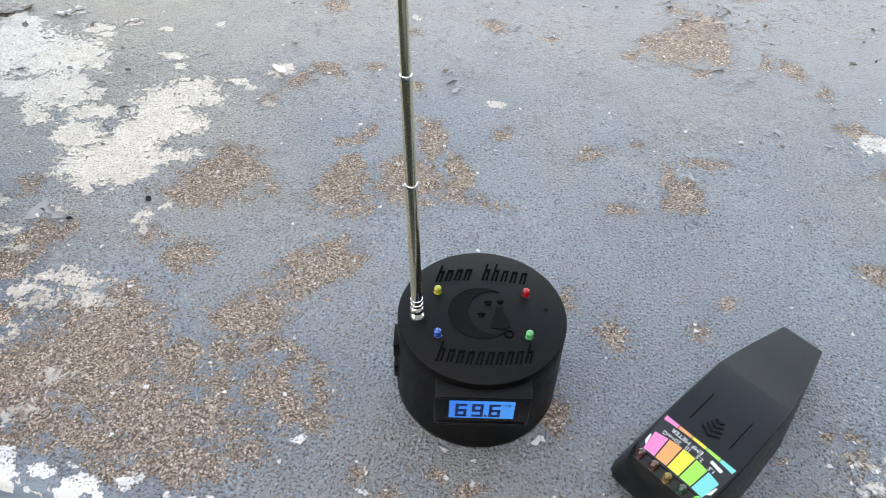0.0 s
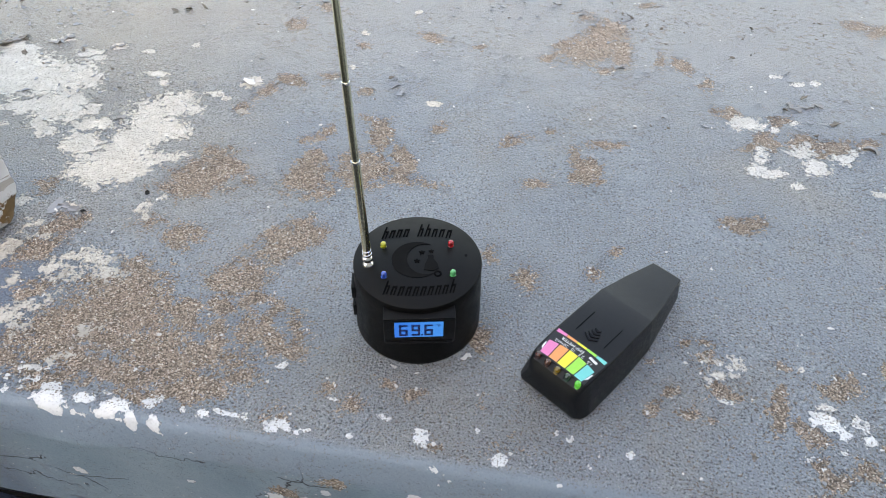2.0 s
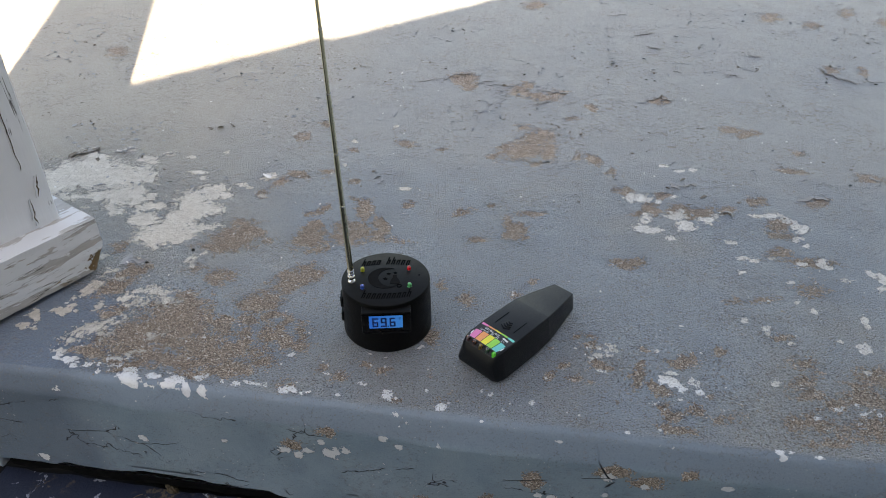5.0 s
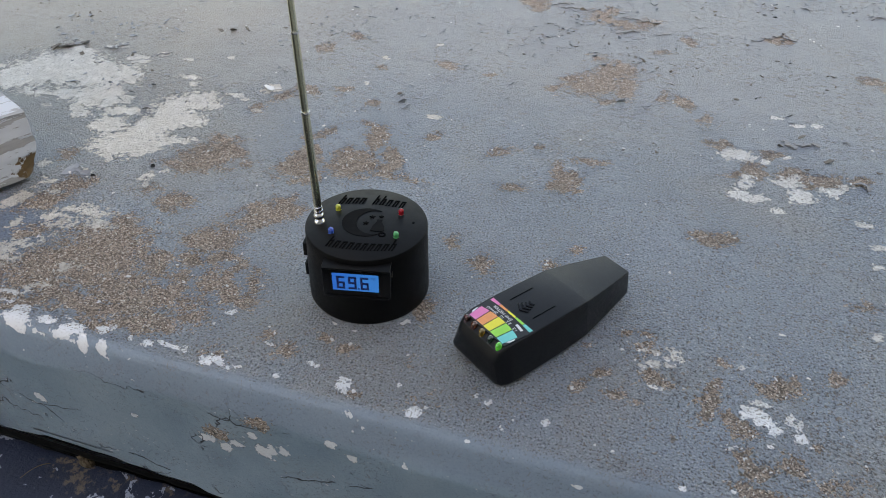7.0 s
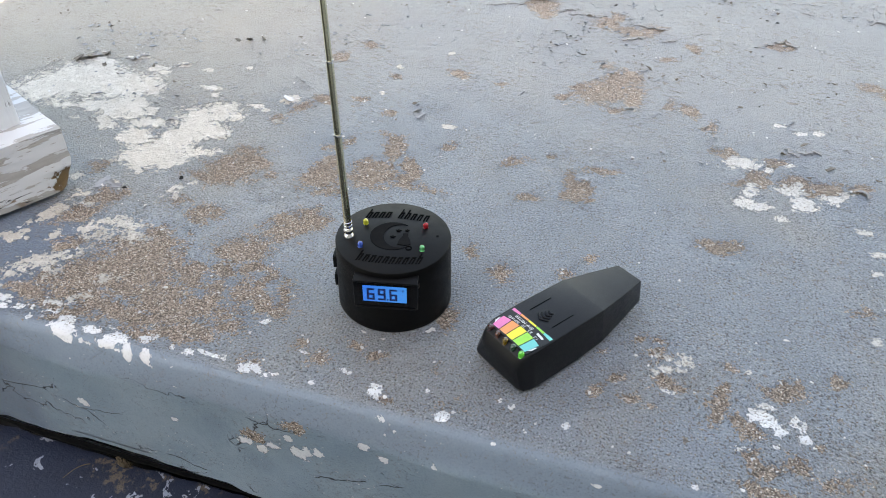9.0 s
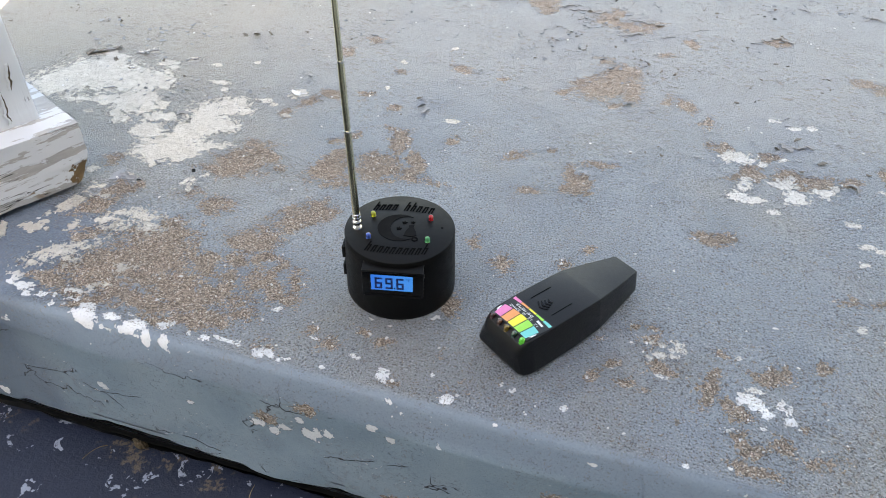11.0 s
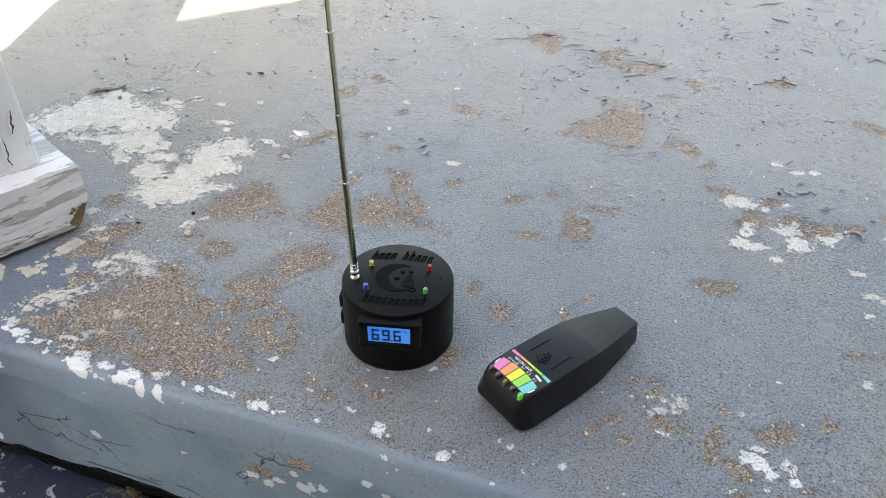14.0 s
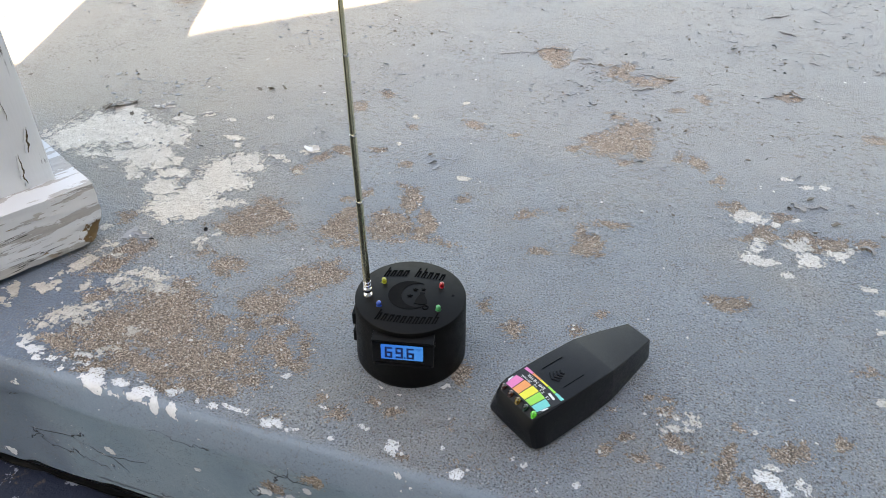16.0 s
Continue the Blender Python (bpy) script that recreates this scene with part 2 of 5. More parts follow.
def plain(name, colour, rough=0.5, metal=0.0, grain=0.06, scale=300, bump=0.15, **more):
    n = Nodes(name)
    v = n.noise(scale, 4, 0.6)
    dark, light = (tuple(c * (1 + s * grain) for c in colour) for s in (-4, 4))
    n.set(base_color=n.mix(v, dark, light), metallic=metal, roughness=n.step(n.noise(scale / 6, 3), 0.2, 0.8, rough * 0.85, min(1.0, rough * 1.15)), **more)
    if bump:
        n.set(normal=n.bump(v, bump, 0.0006))
    return n.mat


def printed_black():
    """Black printed plastic with fine layer lines and some dust."""
    n = Nodes("printed_black_plastic")
    lines = n.noise(1.0, 2, 0.5, 0.0, n.coords((40, 40, 2600)))
    dust = n.step(n.noise(700, 3, 0.6), 0.62, 0.8)
    n.set(base_color=n.mix(n.math("MULTIPLY", dust, 0.25), (0.0030, 0.0029, 0.0029), (0.020, 0.018, 0.017)), roughness=n.step(n.noise(120, 3), 0.3, 0.7, 0.42, 0.52), spec=0.15)
    n.set(normal=n.bump(lines, 0.25, 0.0004))
    return n.mat


def clear(name, colour, glow=0.0):
    n = Nodes(name)
    n.set(base_color=colour, roughness=0.08, transmission=0.35, ior=1.5, coat=1.0)
    if glow:
        n.set(emission=colour)
        n.bsdf.inputs["Emission Strength"].default_value = glow
    return n.mat


def glowing(name, low, high, strength):
    n = Nodes(name)
    split = n.tree.nodes.new("ShaderNodeSeparateXYZ")
    n.tree.links.new(n.coords(), split.inputs[0])
    n.set(base_color=(0.004, 0.01, 0.03), roughness=0.3, emission=n.mix(n.step(split.outputs[0], -0.022, 0.020), low, high))
    n.bsdf.inputs["Emission Strength"].default_value = strength
    return n.mat


FLOOR, NAVY = floor_paint(), navy_paint()
SHAFT_WHITE = peeling_white("peeling_white_paint_upright", (38, 38, 5), 0.69, 0.50)
PLINTH_WHITE = peeling_white("peeling_white_paint_lengthwise", (42, 9, 60), 0.505, 0.56, (0.030, 0.014, 0.014))
BLACK = printed_black()
# matt black for the relief: the shadow of sunken letters put into the material
LETTER = plain("shadow_black_relief", (0.0030, 0.0030, 0.0030), 1.0, bump=0.0, spec=0.04)
SHELL = plain("satin_black_moulded_plastic", (0.0042, 0.0045, 0.0055), 0.38, grain=0.04, scale=1500, bump=0.2, spec=0.3)
GLOSS = plain("glossy_black_bezel", (0.004, 0.004, 0.0045), 0.25, bump=0.0, spec=0.2)
# near-black for holes, grooves and the step joint: their shade as colour
GAP_BLACK = plain("gap_shade_black", (0.003, 0.003, 0.003), 0.9, bump=0.0, spec=0.1)
# chrome with a yellow-green reflection of greenery put into its base colour
CHROME = plain("reflection_tinted_chrome", (0.82, 0.78, 0.56), 0.2, 1.0, grain=0.02, bump=0.02)
FERRULE = plain("bright_chrome", (0.80, 0.79, 0.77), 0.1, 1.0, grain=0.02, bump=0.02)
LCD = glowing("blue_backlight", (0.0, 0.17, 0.9), (0.01, 0.26, 1.0), 0.11)
EMBLEM = plain("matt_recess_black", (0.0028, 0.0028, 0.003), 0.8, bump=0.0, spec=0.12)
DIGIT = plain("dark_navy_digit", (0.004, 0.012, 0.10), 0.5, bump=0.0)
YELLOW_LED, RED_LED = clear("yellow_resin", (0.62, 0.62, 0.06)), clear("red_resin", (0.55, 0.01, 0.02))
BLUE_LED, GREEN_LED = clear("blue_resin", (0.03, 0.12, 0.60)), clear("green_resin", (0.08, 0.55, 0.20))
DARK_RED, AMBER = clear("dark_red_resin", (0.07, 0.008, 0.006)), clear("amber_resin", (0.22, 0.13, 0.01))
BROWN_RED, DEEP_GREEN = clear("brown_red_resin", (0.10, 0.025, 0.008)), clear("deep_green_resin", (0.006, 0.05, 0.02))
LIT_GREEN = clear("lit_green_resin", (0.05, 0.55, 0.04), 0.03)
INK = {k: plain("label_" + k, c, 0.4, grain=0.02, bump=0.0) for k, c in {
    "black": (0.010, 0.010, 0.010), "white": (0.72, 0.72, 0.72), "pink": (0.82, 0.22, 0.46), "orange": (0.88, 0.34, 0.12),
    "yellow": (0.84, 0.76, 0.07), "green": (0.28, 0.70, 0.09), "cyan": (0.11, 0.60, 0.56)}.items()}
# soil taken near black, so the void under the floor has its shade in colour
SOIL = plain("near_black_soil", (0.010, 0.009, 0.008), 0.95, grain=0.12, scale=60, bump=0.8)
# for the added wall out of view that blocks the sun
BLOCKER_GREY = plain("shade_blocker_grey", (0.27, 0.265, 0.26), 0.9, grain=0.06, scale=18, bump=0.4)
FLAKE_WHITE = plain("white_paint_flake", (0.72, 0.71, 0.69), 0.6, grain=0.05, scale=200)
FLAKE_GREY = plain("grey_paint_flake", (0.31, 0.325, 0.345), 0.6, grain=0.06, scale=200)
FLAKE_TORN = plain("torn_paint_edge", (0.27, 0.265, 0.26), 0.75, grain=0.1, scale=220)
FLAKE_BROWN = plain("dirty_paint_curl", (0.17, 0.145, 0.12), 0.8, grain=0.1, scale=200)
CHALKY = plain("chalky_blue_white_paint", (0.40, 0.44, 0.50), 0.7, grain=0.09, scale=160, bump=0.4)
STONE = plain("crumbling_brown_stone", (0.09, 0.066, 0.04), 0.95, grain=0.12, scale=260, bump=0.9)
DRY_GRASS = plain("dry_straw", (0.30, 0.23, 0.12), 0.8)
GRIT = plain("sand_grit", (0.19, 0.14, 0.10), 0.9, grain=0.1, scale=600)


# ---------------------------------------------------------------- mesh helpers
def part(name, bm, material, parent=None, label="", smooth=40):
    me = bpy.data.meshes.new(name)
    bmesh.ops.recalc_face_normals(bm, faces=bm.faces)
    for f in bm.faces:
        f.smooth = smooth > 0
    for e in bm.edges:
        if len(e.link_faces) == 2 and e.calc_face_angle(0) > radians(smooth):
            e.smooth = False
    bm.to_mesh(me)
    bm.free()
    me.materials.append(material)
    ob = new(name, me)
    ob.parent = parent
    return tagged(ob, label)


def thing(name, m, label, category, group=""):
    ob = new(name)
    ob.empty_display_size = 0.02
    ob.matrix_world = m
    return tagged(ob, label, category, group)


def lathe(profile, n=48, at=(0, 0, 0), m=None):
    """A solid of revolution from (radius, height) pairs."""
    bm = bmesh.new()
    rings = []
    for r, z in profile:
        if r < 1e-7:
            rings.append([bm.verts.new((0, 0, z))])
        else:
            rings.append([bm.verts.new((r * math.cos(a), r * math.sin(a), z)) for a in (math.tau * k / n for k in range(n))])
    for a, b in zip(rings, rings[1:]):
        for k in range(n):
            j = (k + 1) % n
            if len(a) == 1 and len(b) > 1:
                bm.faces.new((a[0], b[k], b[j]))
            elif len(b) == 1 and len(a) > 1:
                bm.faces.new((a[k], a[j], b[0]))
            elif len(a) > 1:
                bm.faces.new((a[k], a[j], b[j], b[k]))
    for ring, flip in ((rings[0], True), (rings[-1], False)):
        if len(ring) > 1:
            bm.faces.new(list(reversed(ring)) if flip else ring)
    bmesh.ops.transform(bm, matrix=(m or Matrix()), verts=bm.verts)
    bmesh.ops.translate(bm, vec=at, verts=bm.verts)
    return bm


def box(lo, hi, bevel=0.0, segments=2):
    bm = bmesh.new()
    bmesh.ops.create_cube(bm, size=1)
    for v in bm.verts:
        v.co = Vector([lo[k] + (v.co[k] + 0.5) * (hi[k] - lo[k]) for k in range(3)])
    if bevel:
        bmesh.ops.bevel(bm, geom=bm.edges[:], offset=bevel, segments=segments, affect="EDGES", profile=0.5)
    return bm


def slab(outline, z0, z1, bevel=0.0):
    """A flat shape of some thickness from its outline in x and y."""
    bm = bmesh.new()
    low = [bm.verts.new((x, y, z0)) for x, y in outline]
    high = [bm.verts.new((x, y, z1)) for x, y in outline]
    bm.faces.new(list(reversed(low)))
    bm.faces.new(high)
    for k in range(len(outline)):
        j = (k + 1) % len(outline)
        bm.faces.new((low[k], low[j], high[j], high[k]))
    if bevel:
        bmesh.ops.bevel(bm, geom=bm.edges[:], offset=bevel, segments=2, affect="EDGES", profile=0.5)
    return bm


def loft(sections):
    """Closed rings of equal length joined one after the other, capped at both ends."""
    bm = bmesh.new()
    rings = [[bm.verts.new(p) for p in ring] for ring in sections]
    n = len(rings[0])
    for a, b in zip(rings, rings[1:]):
        for k in range(n):
            bm.faces.new((a[k], a[(k + 1) % n], b[(k + 1) % n], b[k]))
    bm.faces.new(list(reversed(rings[0])))
    bm.faces.new(rings[-1])
    return bm


def lettering(name, text, size, m, material, parent, label=""):
    """Raised letters in the built-in font, as one mesh."""
    curve = bpy.data.curves.new(name, "FONT")
    curve.body, curve.size, curve.extrude, curve.align_x, curve.align_y = text, size, 0.00006, "CENTER", "CENTER"
    source = new(name + "_source", curve)
    me = bpy.data.meshes.new_from_object(source)
    bpy.data.objects.remove(source)
    bpy.data.curves.remove(curve)
    me.name = name
    me.transform(m)
    me.materials.clear()
    me.materials.append(material)
    ob = new(name, me)
    ob.parent = parent
    return tagged(ob, label)


def lattice(x, y, scale, seed):
    """Smooth random values between -1 and 1 over the plane."""
    table = np.random.RandomState(seed).uniform(-1, 1, (256, 256))
    u, v = x * scale, y * scale
    i, j = np.floor(u).astype(int), np.floor(v).astype(int)
    f, g = u - i, v - j
    f, g = f * f * (3 - 2 * f), g * g * (3 - 2 * g)
    take = lambda a, b: table[(i + a) % 256, (j + b) % 256]  # noqa: E731
    return (take(0, 0) * (1 - f) + take(1, 0) * f) * (1 - g) + (take(0, 1) * (1 - f) + take(1, 1) * f) * g


# ---------------------------------------------------------------- the floor and its wear
# centre x and y, half lengths, turn, strength
SAND = []
SAND += [
    (-0.146, 0.157, 0.0280, 0.0187, 78, 1),
    (-0.143, 0.184, 0.0123, 0.0112, -63, 1),
    (-0.125, 0.134, 0.0184, 0.0101, 27, 0.7),
    (-0.089, 0.177, 0.0274, 0.0256, -39, 0.9),
    (-0.100, 0.186, 0.0189, 0.0133, -73, 1),
    (-0.147, 0.230, 0.0165, 0.0065, 64, 0.7),
    (-0.161, 0.219, 0.0113, 0.0070, 10, 0.6),
    (-0.089, 0.247, 0.0216, 0.0133, -71, 1),
    (-0.085, 0.224, 0.0122, 0.0100, -78, 0.9),
    (-0.052, 0.202, 0.0229, 0.0092, -58, 1),
    (-0.051, 0.177, 0.0139, 0.0083, -40, 0.9),
    (-0.043, 0.165, 0.0256, 0.0070, -1, 0.6),
    (-0.107, 0.264, 0.0077, 0.0059, -15, 0.5),
    (-0.024, 0.263, 0.0105, 0.0087, 36, 0.7),
    (-0.132, 0.064, 0.0312, 0.0198, 38, 1),
]
SAND += [
    (-0.124, 0.077, 0.0145, 0.0112, -63, 1),
    (-0.142, 0.045, 0.0133, 0.0074, -47, 0.8),
    (-0.123, 0.089, 0.0096, 0.0082, 31, 0.6),
    (-0.246, 0.136, 0.0295, 0.0214, -17, 1),
    (-0.233, 0.154, 0.0230, 0.0176, -36, 0.9),
    (-0.255, 0.114, 0.0232, 0.0147, 4, 0.9),
    (-0.245, 0.176, 0.0152, 0.0120, -10, 0.55),
    (-0.196, 0.140, 0.0067, 0.0045, 27, 0.5),
    (-0.228, 0.053, 0.0178, 0.0122, -3, 0.8),
    (-0.225, 0.038, 0.0108, 0.0067, -31, 0.5),
    (-0.268, 0.062, 0.0111, 0.0079, 16, 0.5),
    (-0.250, 0.256, 0.0088, 0.0075, -34, 0.4),
    (-0.237, 0.298, 0.0164, 0.0087, 70, 0.6),
    (-0.215, 0.326, 0.0183, 0.0085, -28, 0.7),
    (-0.224, 0.512, 0.0128, 0.0110, -63, 0.7),
]
SAND += [
    (-0.250, 0.458, 0.0172, 0.0110, -63, 0.6),
    (-0.171, 0.341, 0.0070, 0.0060, -34, 0.4),
    (-0.121, 0.317, 0.0082, 0.0077, -35, 0.5),
    (-0.149, 0.419, 0.0079, 0.0072, 31, 0.5),
    (-0.065, 0.456, 0.0157, 0.0117, -50, 0.9),
    (-0.003, 0.445, 0.0079, 0.0072, 31, 0.4),
    (-0.004, 0.768, 0.0339, 0.0234, -78, 0.9),
    (0.010, 0.734, 0.0239, 0.0165, 85, 1),
    (0.116, 0.719, 0.0255, 0.0192, -51, 0.9),
    (0.156, 0.696, 0.0293, 0.0177, -14, 0.9),
    (0.128, 0.750, 0.0197, 0.0121, 87, 0.8),
    (0.187, 0.719, 0.0198, 0.0113, 38, 0.7),
    (0.252, 0.659, 0.0205, 0.0092, -76, 0.9),
    (0.215, 0.607, 0.0125, 0.0081, 35, 0.5),
    (0.383, 0.717, 0.0187, 0.0143, 41, 1),
]
SAND += [
    (0.139, 0.473, 0.0487, 0.0280, 50, 1),
    (0.154, 0.510, 0.0404, 0.0214, 66, 1),
    (0.176, 0.462, 0.0284, 0.0132, -85, 1),
    (0.120, 0.466, 0.0248, 0.0178, 50, 1),
    (0.099, 0.470, 0.0144, 0.0086, 24, 0.8),
    (0.085, 0.434, 0.0106, 0.0084, 39, 0.8),
    (0.153, 0.417, 0.0108, 0.0068, 33, 0.6),
    (0.130, 0.551, 0.0124, 0.0091, 83, 0.4),
    (0.225, 0.454, 0.0159, 0.0059, 87, 0.6),
    (0.253, 0.447, 0.0191, 0.0105, -72, 0.9),
    (0.279, 0.415, 0.0141, 0.0067, 81, 0.4),
    (0.057, 0.255, 0.0178, 0.0083, 38, 0.6),
    (0.095, 0.279, 0.0065, 0.0055, -43, 0.5),
    (0.125, 0.243, 0.0141, 0.0054, 85, 0.7),
    (0.135, 0.222, 0.0168, 0.0116, -78, 0.8),
]
SAND += [
    (0.133, 0.205, 0.0120, 0.0105, 68, 0.8),
    (0.152, 0.265, 0.0133, 0.0077, 11, 0.6),
    (0.172, 0.268, 0.0078, 0.0048, 54, 0.5),
    (0.088, 0.186, 0.0142, 0.0062, 19, 0.6),
    (0.296, 0.348, 0.0162, 0.0102, -30, 0.8),
    (0.328, 0.306, 0.0188, 0.0104, -78, 0.9),
    (0.349, 0.346, 0.0146, 0.0081, 27, 0.8),
    (0.366, 0.306, 0.0185, 0.0114, 56, 1),
    (0.397, 0.304, 0.0269, 0.0128, 36, 1),
    (0.315, 0.289, 0.0161, 0.0081, 25, 0.8),
    (0.435, 0.317, 0.0166, 0.0074, 27, 0.8),
    (0.289, 0.161, 0.0192, 0.0084, 23, 0.9),
    (0.272, 0.161, 0.0119, 0.0062, 20, 0.6),
    (0.234, 0.010, 0.0065, 0.0045, 0, 0.7),
    (0.219, 0.007, 0.0058, 0.0035, 52, 0.7),
]
SAND += [
    (0.242, -0.039, 0.0120, 0.0065, -20, 0.8),
    (0.235, -0.008, 0.0130, 0.0074, 73, 0.45),
    (0.256, -0.041, 0.0070, 0.0030, 0, 0.6),
    (0.203, -0.045, 0.0076, 0.0038, 37, 0.7),
    (0.190, -0.062, 0.0072, 0.0044, 69, 0.7),
    (0.215, -0.060, 0.0114, 0.0040, 31, 0.8),
    (0.232, -0.066, 0.0040, 0.0020, 0, 0.4),
    (0.189, -0.017, 0.0040, 0.0030, 0, 0.5),
    (0.293, -0.006, 0.0065, 0.0040, 0, 0.5),
    (0.286, -0.031, 0.0078, 0.0032, 63, 0.7),
    (0.283, -0.051, 0.0156, 0.0072, 81, 0.9),
    (0.297, -0.058, 0.0074, 0.0048, 47, 0.9),
    (0.307, -0.066, 0.0096, 0.0070, 10, 0.8),
    (0.334, -0.019, 0.0171, 0.0098, 45, 0.9),
    (0.344, -0.006, 0.0063, 0.0026, 57, 0.8),
]
SAND += [
    (0.376, 0.005, 0.0085, 0.0052, 54, 0.7),
    (0.306, -0.092, 0.0111, 0.0066, 83, 0.9),
    (0.317, -0.099, 0.0087, 0.0052, 42, 0.9),
    (0.312, -0.117, 0.0160, 0.0060, 0, 0.8),
    (0.338, -0.087, 0.0090, 0.0060, -35, 0.7),
    (0.356, -0.065, 0.0047, 0.0022, 35, 0.4),
    (0.370, -0.089, 0.0160, 0.0059, 31, 0.4),
    (0.053, 0.080, 0.0111, 0.0066, -76, 0.65),
    (0.086, 0.055, 0.0116, 0.0098, 52, 0.6),
    (0.165, 0.100, 0.0073, 0.0045, 57, 0.4),
    (0.144, 0.071, 0.0070, 0.0065, -90, 0.6),
    (0.054, -0.017, 0.0143, 0.0077, -75, 0.75),
    (-0.009, -0.074, 0.0071, 0.0041, -18, 0.6),
    (0.013, -0.079, 0.0095, 0.0047, 29, 0.5),
    (-0.054, -0.084, 0.0067, 0.0058, 73, 0.55),
]
SAND += [
    (-0.032, -0.096, 0.0091, 0.0069, 39, 0.6),
    (0.036, -0.120, 0.0050, 0.0025, 0, 0.6),
    (0.083, -0.113, 0.0078, 0.0056, 27, 0.35),
    (0.061, -0.077, 0.0051, 0.0029, -88, 0.35),
    (-0.244, -0.009, 0.0299, 0.0177, -52, 1),
    (-0.250, -0.039, 0.0438, 0.0385, -7, 1),
    (-0.271, -0.064, 0.0525, 0.0326, 33, 1),
    (-0.192, -0.080, 0.0455, 0.0220, -19, 1),
    (-0.234, -0.098, 0.0453, 0.0095, -12, 1),
    (-0.314, -0.100, 0.0331, 0.0087, -10, 0.8),
    (-0.156, -0.099, 0.0220, 0.0139, -1, 0.9),
    (-0.160, -0.074, 0.0223, 0.0137, -77, 0.7),
    (-0.190, -0.037, 0.0182, 0.0137, -47, 0.7),
    (-0.172, -0.111, 0.0313, 0.0072, 9, 0.9),
    (-0.326, -0.027, 0.0197, 0.0098, 54, 0.6),
]
SAND += [
    (-0.361, 0.001, 0.0225, 0.0080, 52, 0.5),
    (-0.266, -0.113, 0.0213, 0.0080, 25, 0.7),
    (-0.162, 0.009, 0.0237, 0.0213, 18, 0.9),
    (-0.164, -0.023, 0.0142, 0.0095, 18, 0.75),
    (-0.139, -0.012, 0.0157, 0.0089, 23, 0.7),
    (-0.119, -0.014, 0.0104, 0.0065, -14, 0.55),
    (-0.127, -0.046, 0.0169, 0.0149, -23, 0.8),
    (-0.112, -0.050, 0.0126, 0.0105, 8, 0.8),
    (-0.135, -0.076, 0.0202, 0.0107, 24, 0.45),
    (-0.158, -0.044, 0.0114, 0.0092, 43, 0.45),
    (-0.096, -0.032, 0.0147, 0.0083, -62, 0.45),
    (-0.093, -0.056, 0.0102, 0.0079, 15, 0.38),
    (-0.117, -0.087, 0.0158, 0.0115, 18, 0.36),
    (-0.085, -0.116, 0.0104, 0.0059, 17, 0.38),
    (-0.392, 0.096, 0.0116, 0.0091, -35, 0.6),
]
SAND += [
    (-0.339, 0.049, 0.0145, 0.0120, -23, 0.7),
    (-0.355, 0.036, 0.0177, 0.0076, 76, 0.6),
    (-0.340, 0.015, 0.0191, 0.0078, 61, 0.55),
    (-0.356, 0.018, 0.0134, 0.0062, 25, 0.5),
    (0.489, 0.351, 0.0175, 0.0117, 13, 0.7),
    (0.577, 0.362, 0.0242, 0.0091, 29, 0.8),
    (0.679, 0.450, 0.0207, 0.0116, 11, 0.7),
    (0.507, 0.288, 0.0223, 0.0125, 36, 0.8),
    (0.504, 0.261, 0.0204, 0.0103, 7, 0.8),
    (0.487, 0.214, 0.0204, 0.0083, 28, 0.8),
    (0.519, 0.200, 0.0331, 0.0090, 2, 0.8),
    (0.432, 0.106, 0.0270, 0.0044, 19, 0.4),
    (0.449, 0.039, 0.0129, 0.0059, 4, 0.5),
    (0.513, 0.141, 0.0140, 0.0115, 24, 0.3),
    (0.460, -0.027, 0.0161, 0.0073, 30, 0.6),
]
SAND += [
    (0.458, -0.046, 0.0153, 0.0088, 8, 0.7),
    (0.486, -0.056, 0.0224, 0.0072, 40, 0.65),
    (0.522, -0.043, 0.0275, 0.0167, 9, 0.65),
    (0.540, -0.013, 0.0212, 0.0109, 5, 0.55),
    (0.451, -0.087, 0.0192, 0.0084, 11, 0.48),
    (0.486, -0.091, 0.0183, 0.0088, 6, 0.55),
    (0.461, -0.111, 0.0263, 0.0044, 20, 0.45),
    (0.432, -0.089, 0.0127, 0.0099, 36, 0.48),
    (0.521, -0.079, 0.0218, 0.0154, 16, 0.55),
    (0.462, 0.001, 0.0120, 0.0061, 33, 0.3),
    (0.522, 0.588, 0.0231, 0.0129, 29, 0.8),
    (0.493, 0.599, 0.0189, 0.0111, 26, 0.6),
    (0.591, 0.523, 0.0109, 0.0073, 57, 0.6),
    (0.564, 0.460, 0.0192, 0.0099, 5, 0.8),
    (0.760, 0.940, 0.0238, 0.0155, 52, 0.8),
]
SAND += [
    (0.830, 0.942, 0.0282, 0.0087, 68, 0.8),
    (0.719, 1.306, 0.0384, 0.0223, 61, 0.8),
    (0.810, 1.262, 0.0289, 0.0172, 53, 0.7),
    (1.017, 1.316, 0.0465, 0.0255, 53, 0.9),
    (0.926, 1.377, 0.0363, 0.0182, 62, 0.6),
    (0.887, 0.867, 0.0271, 0.0109, 21, 0.6),
    (0.118, 1.319, 0.0322, 0.0257, 74, 0.6),
    (-0.789, 0.808, 0.0294, 0.0187, -44, 0.6),
]
WHITE = []
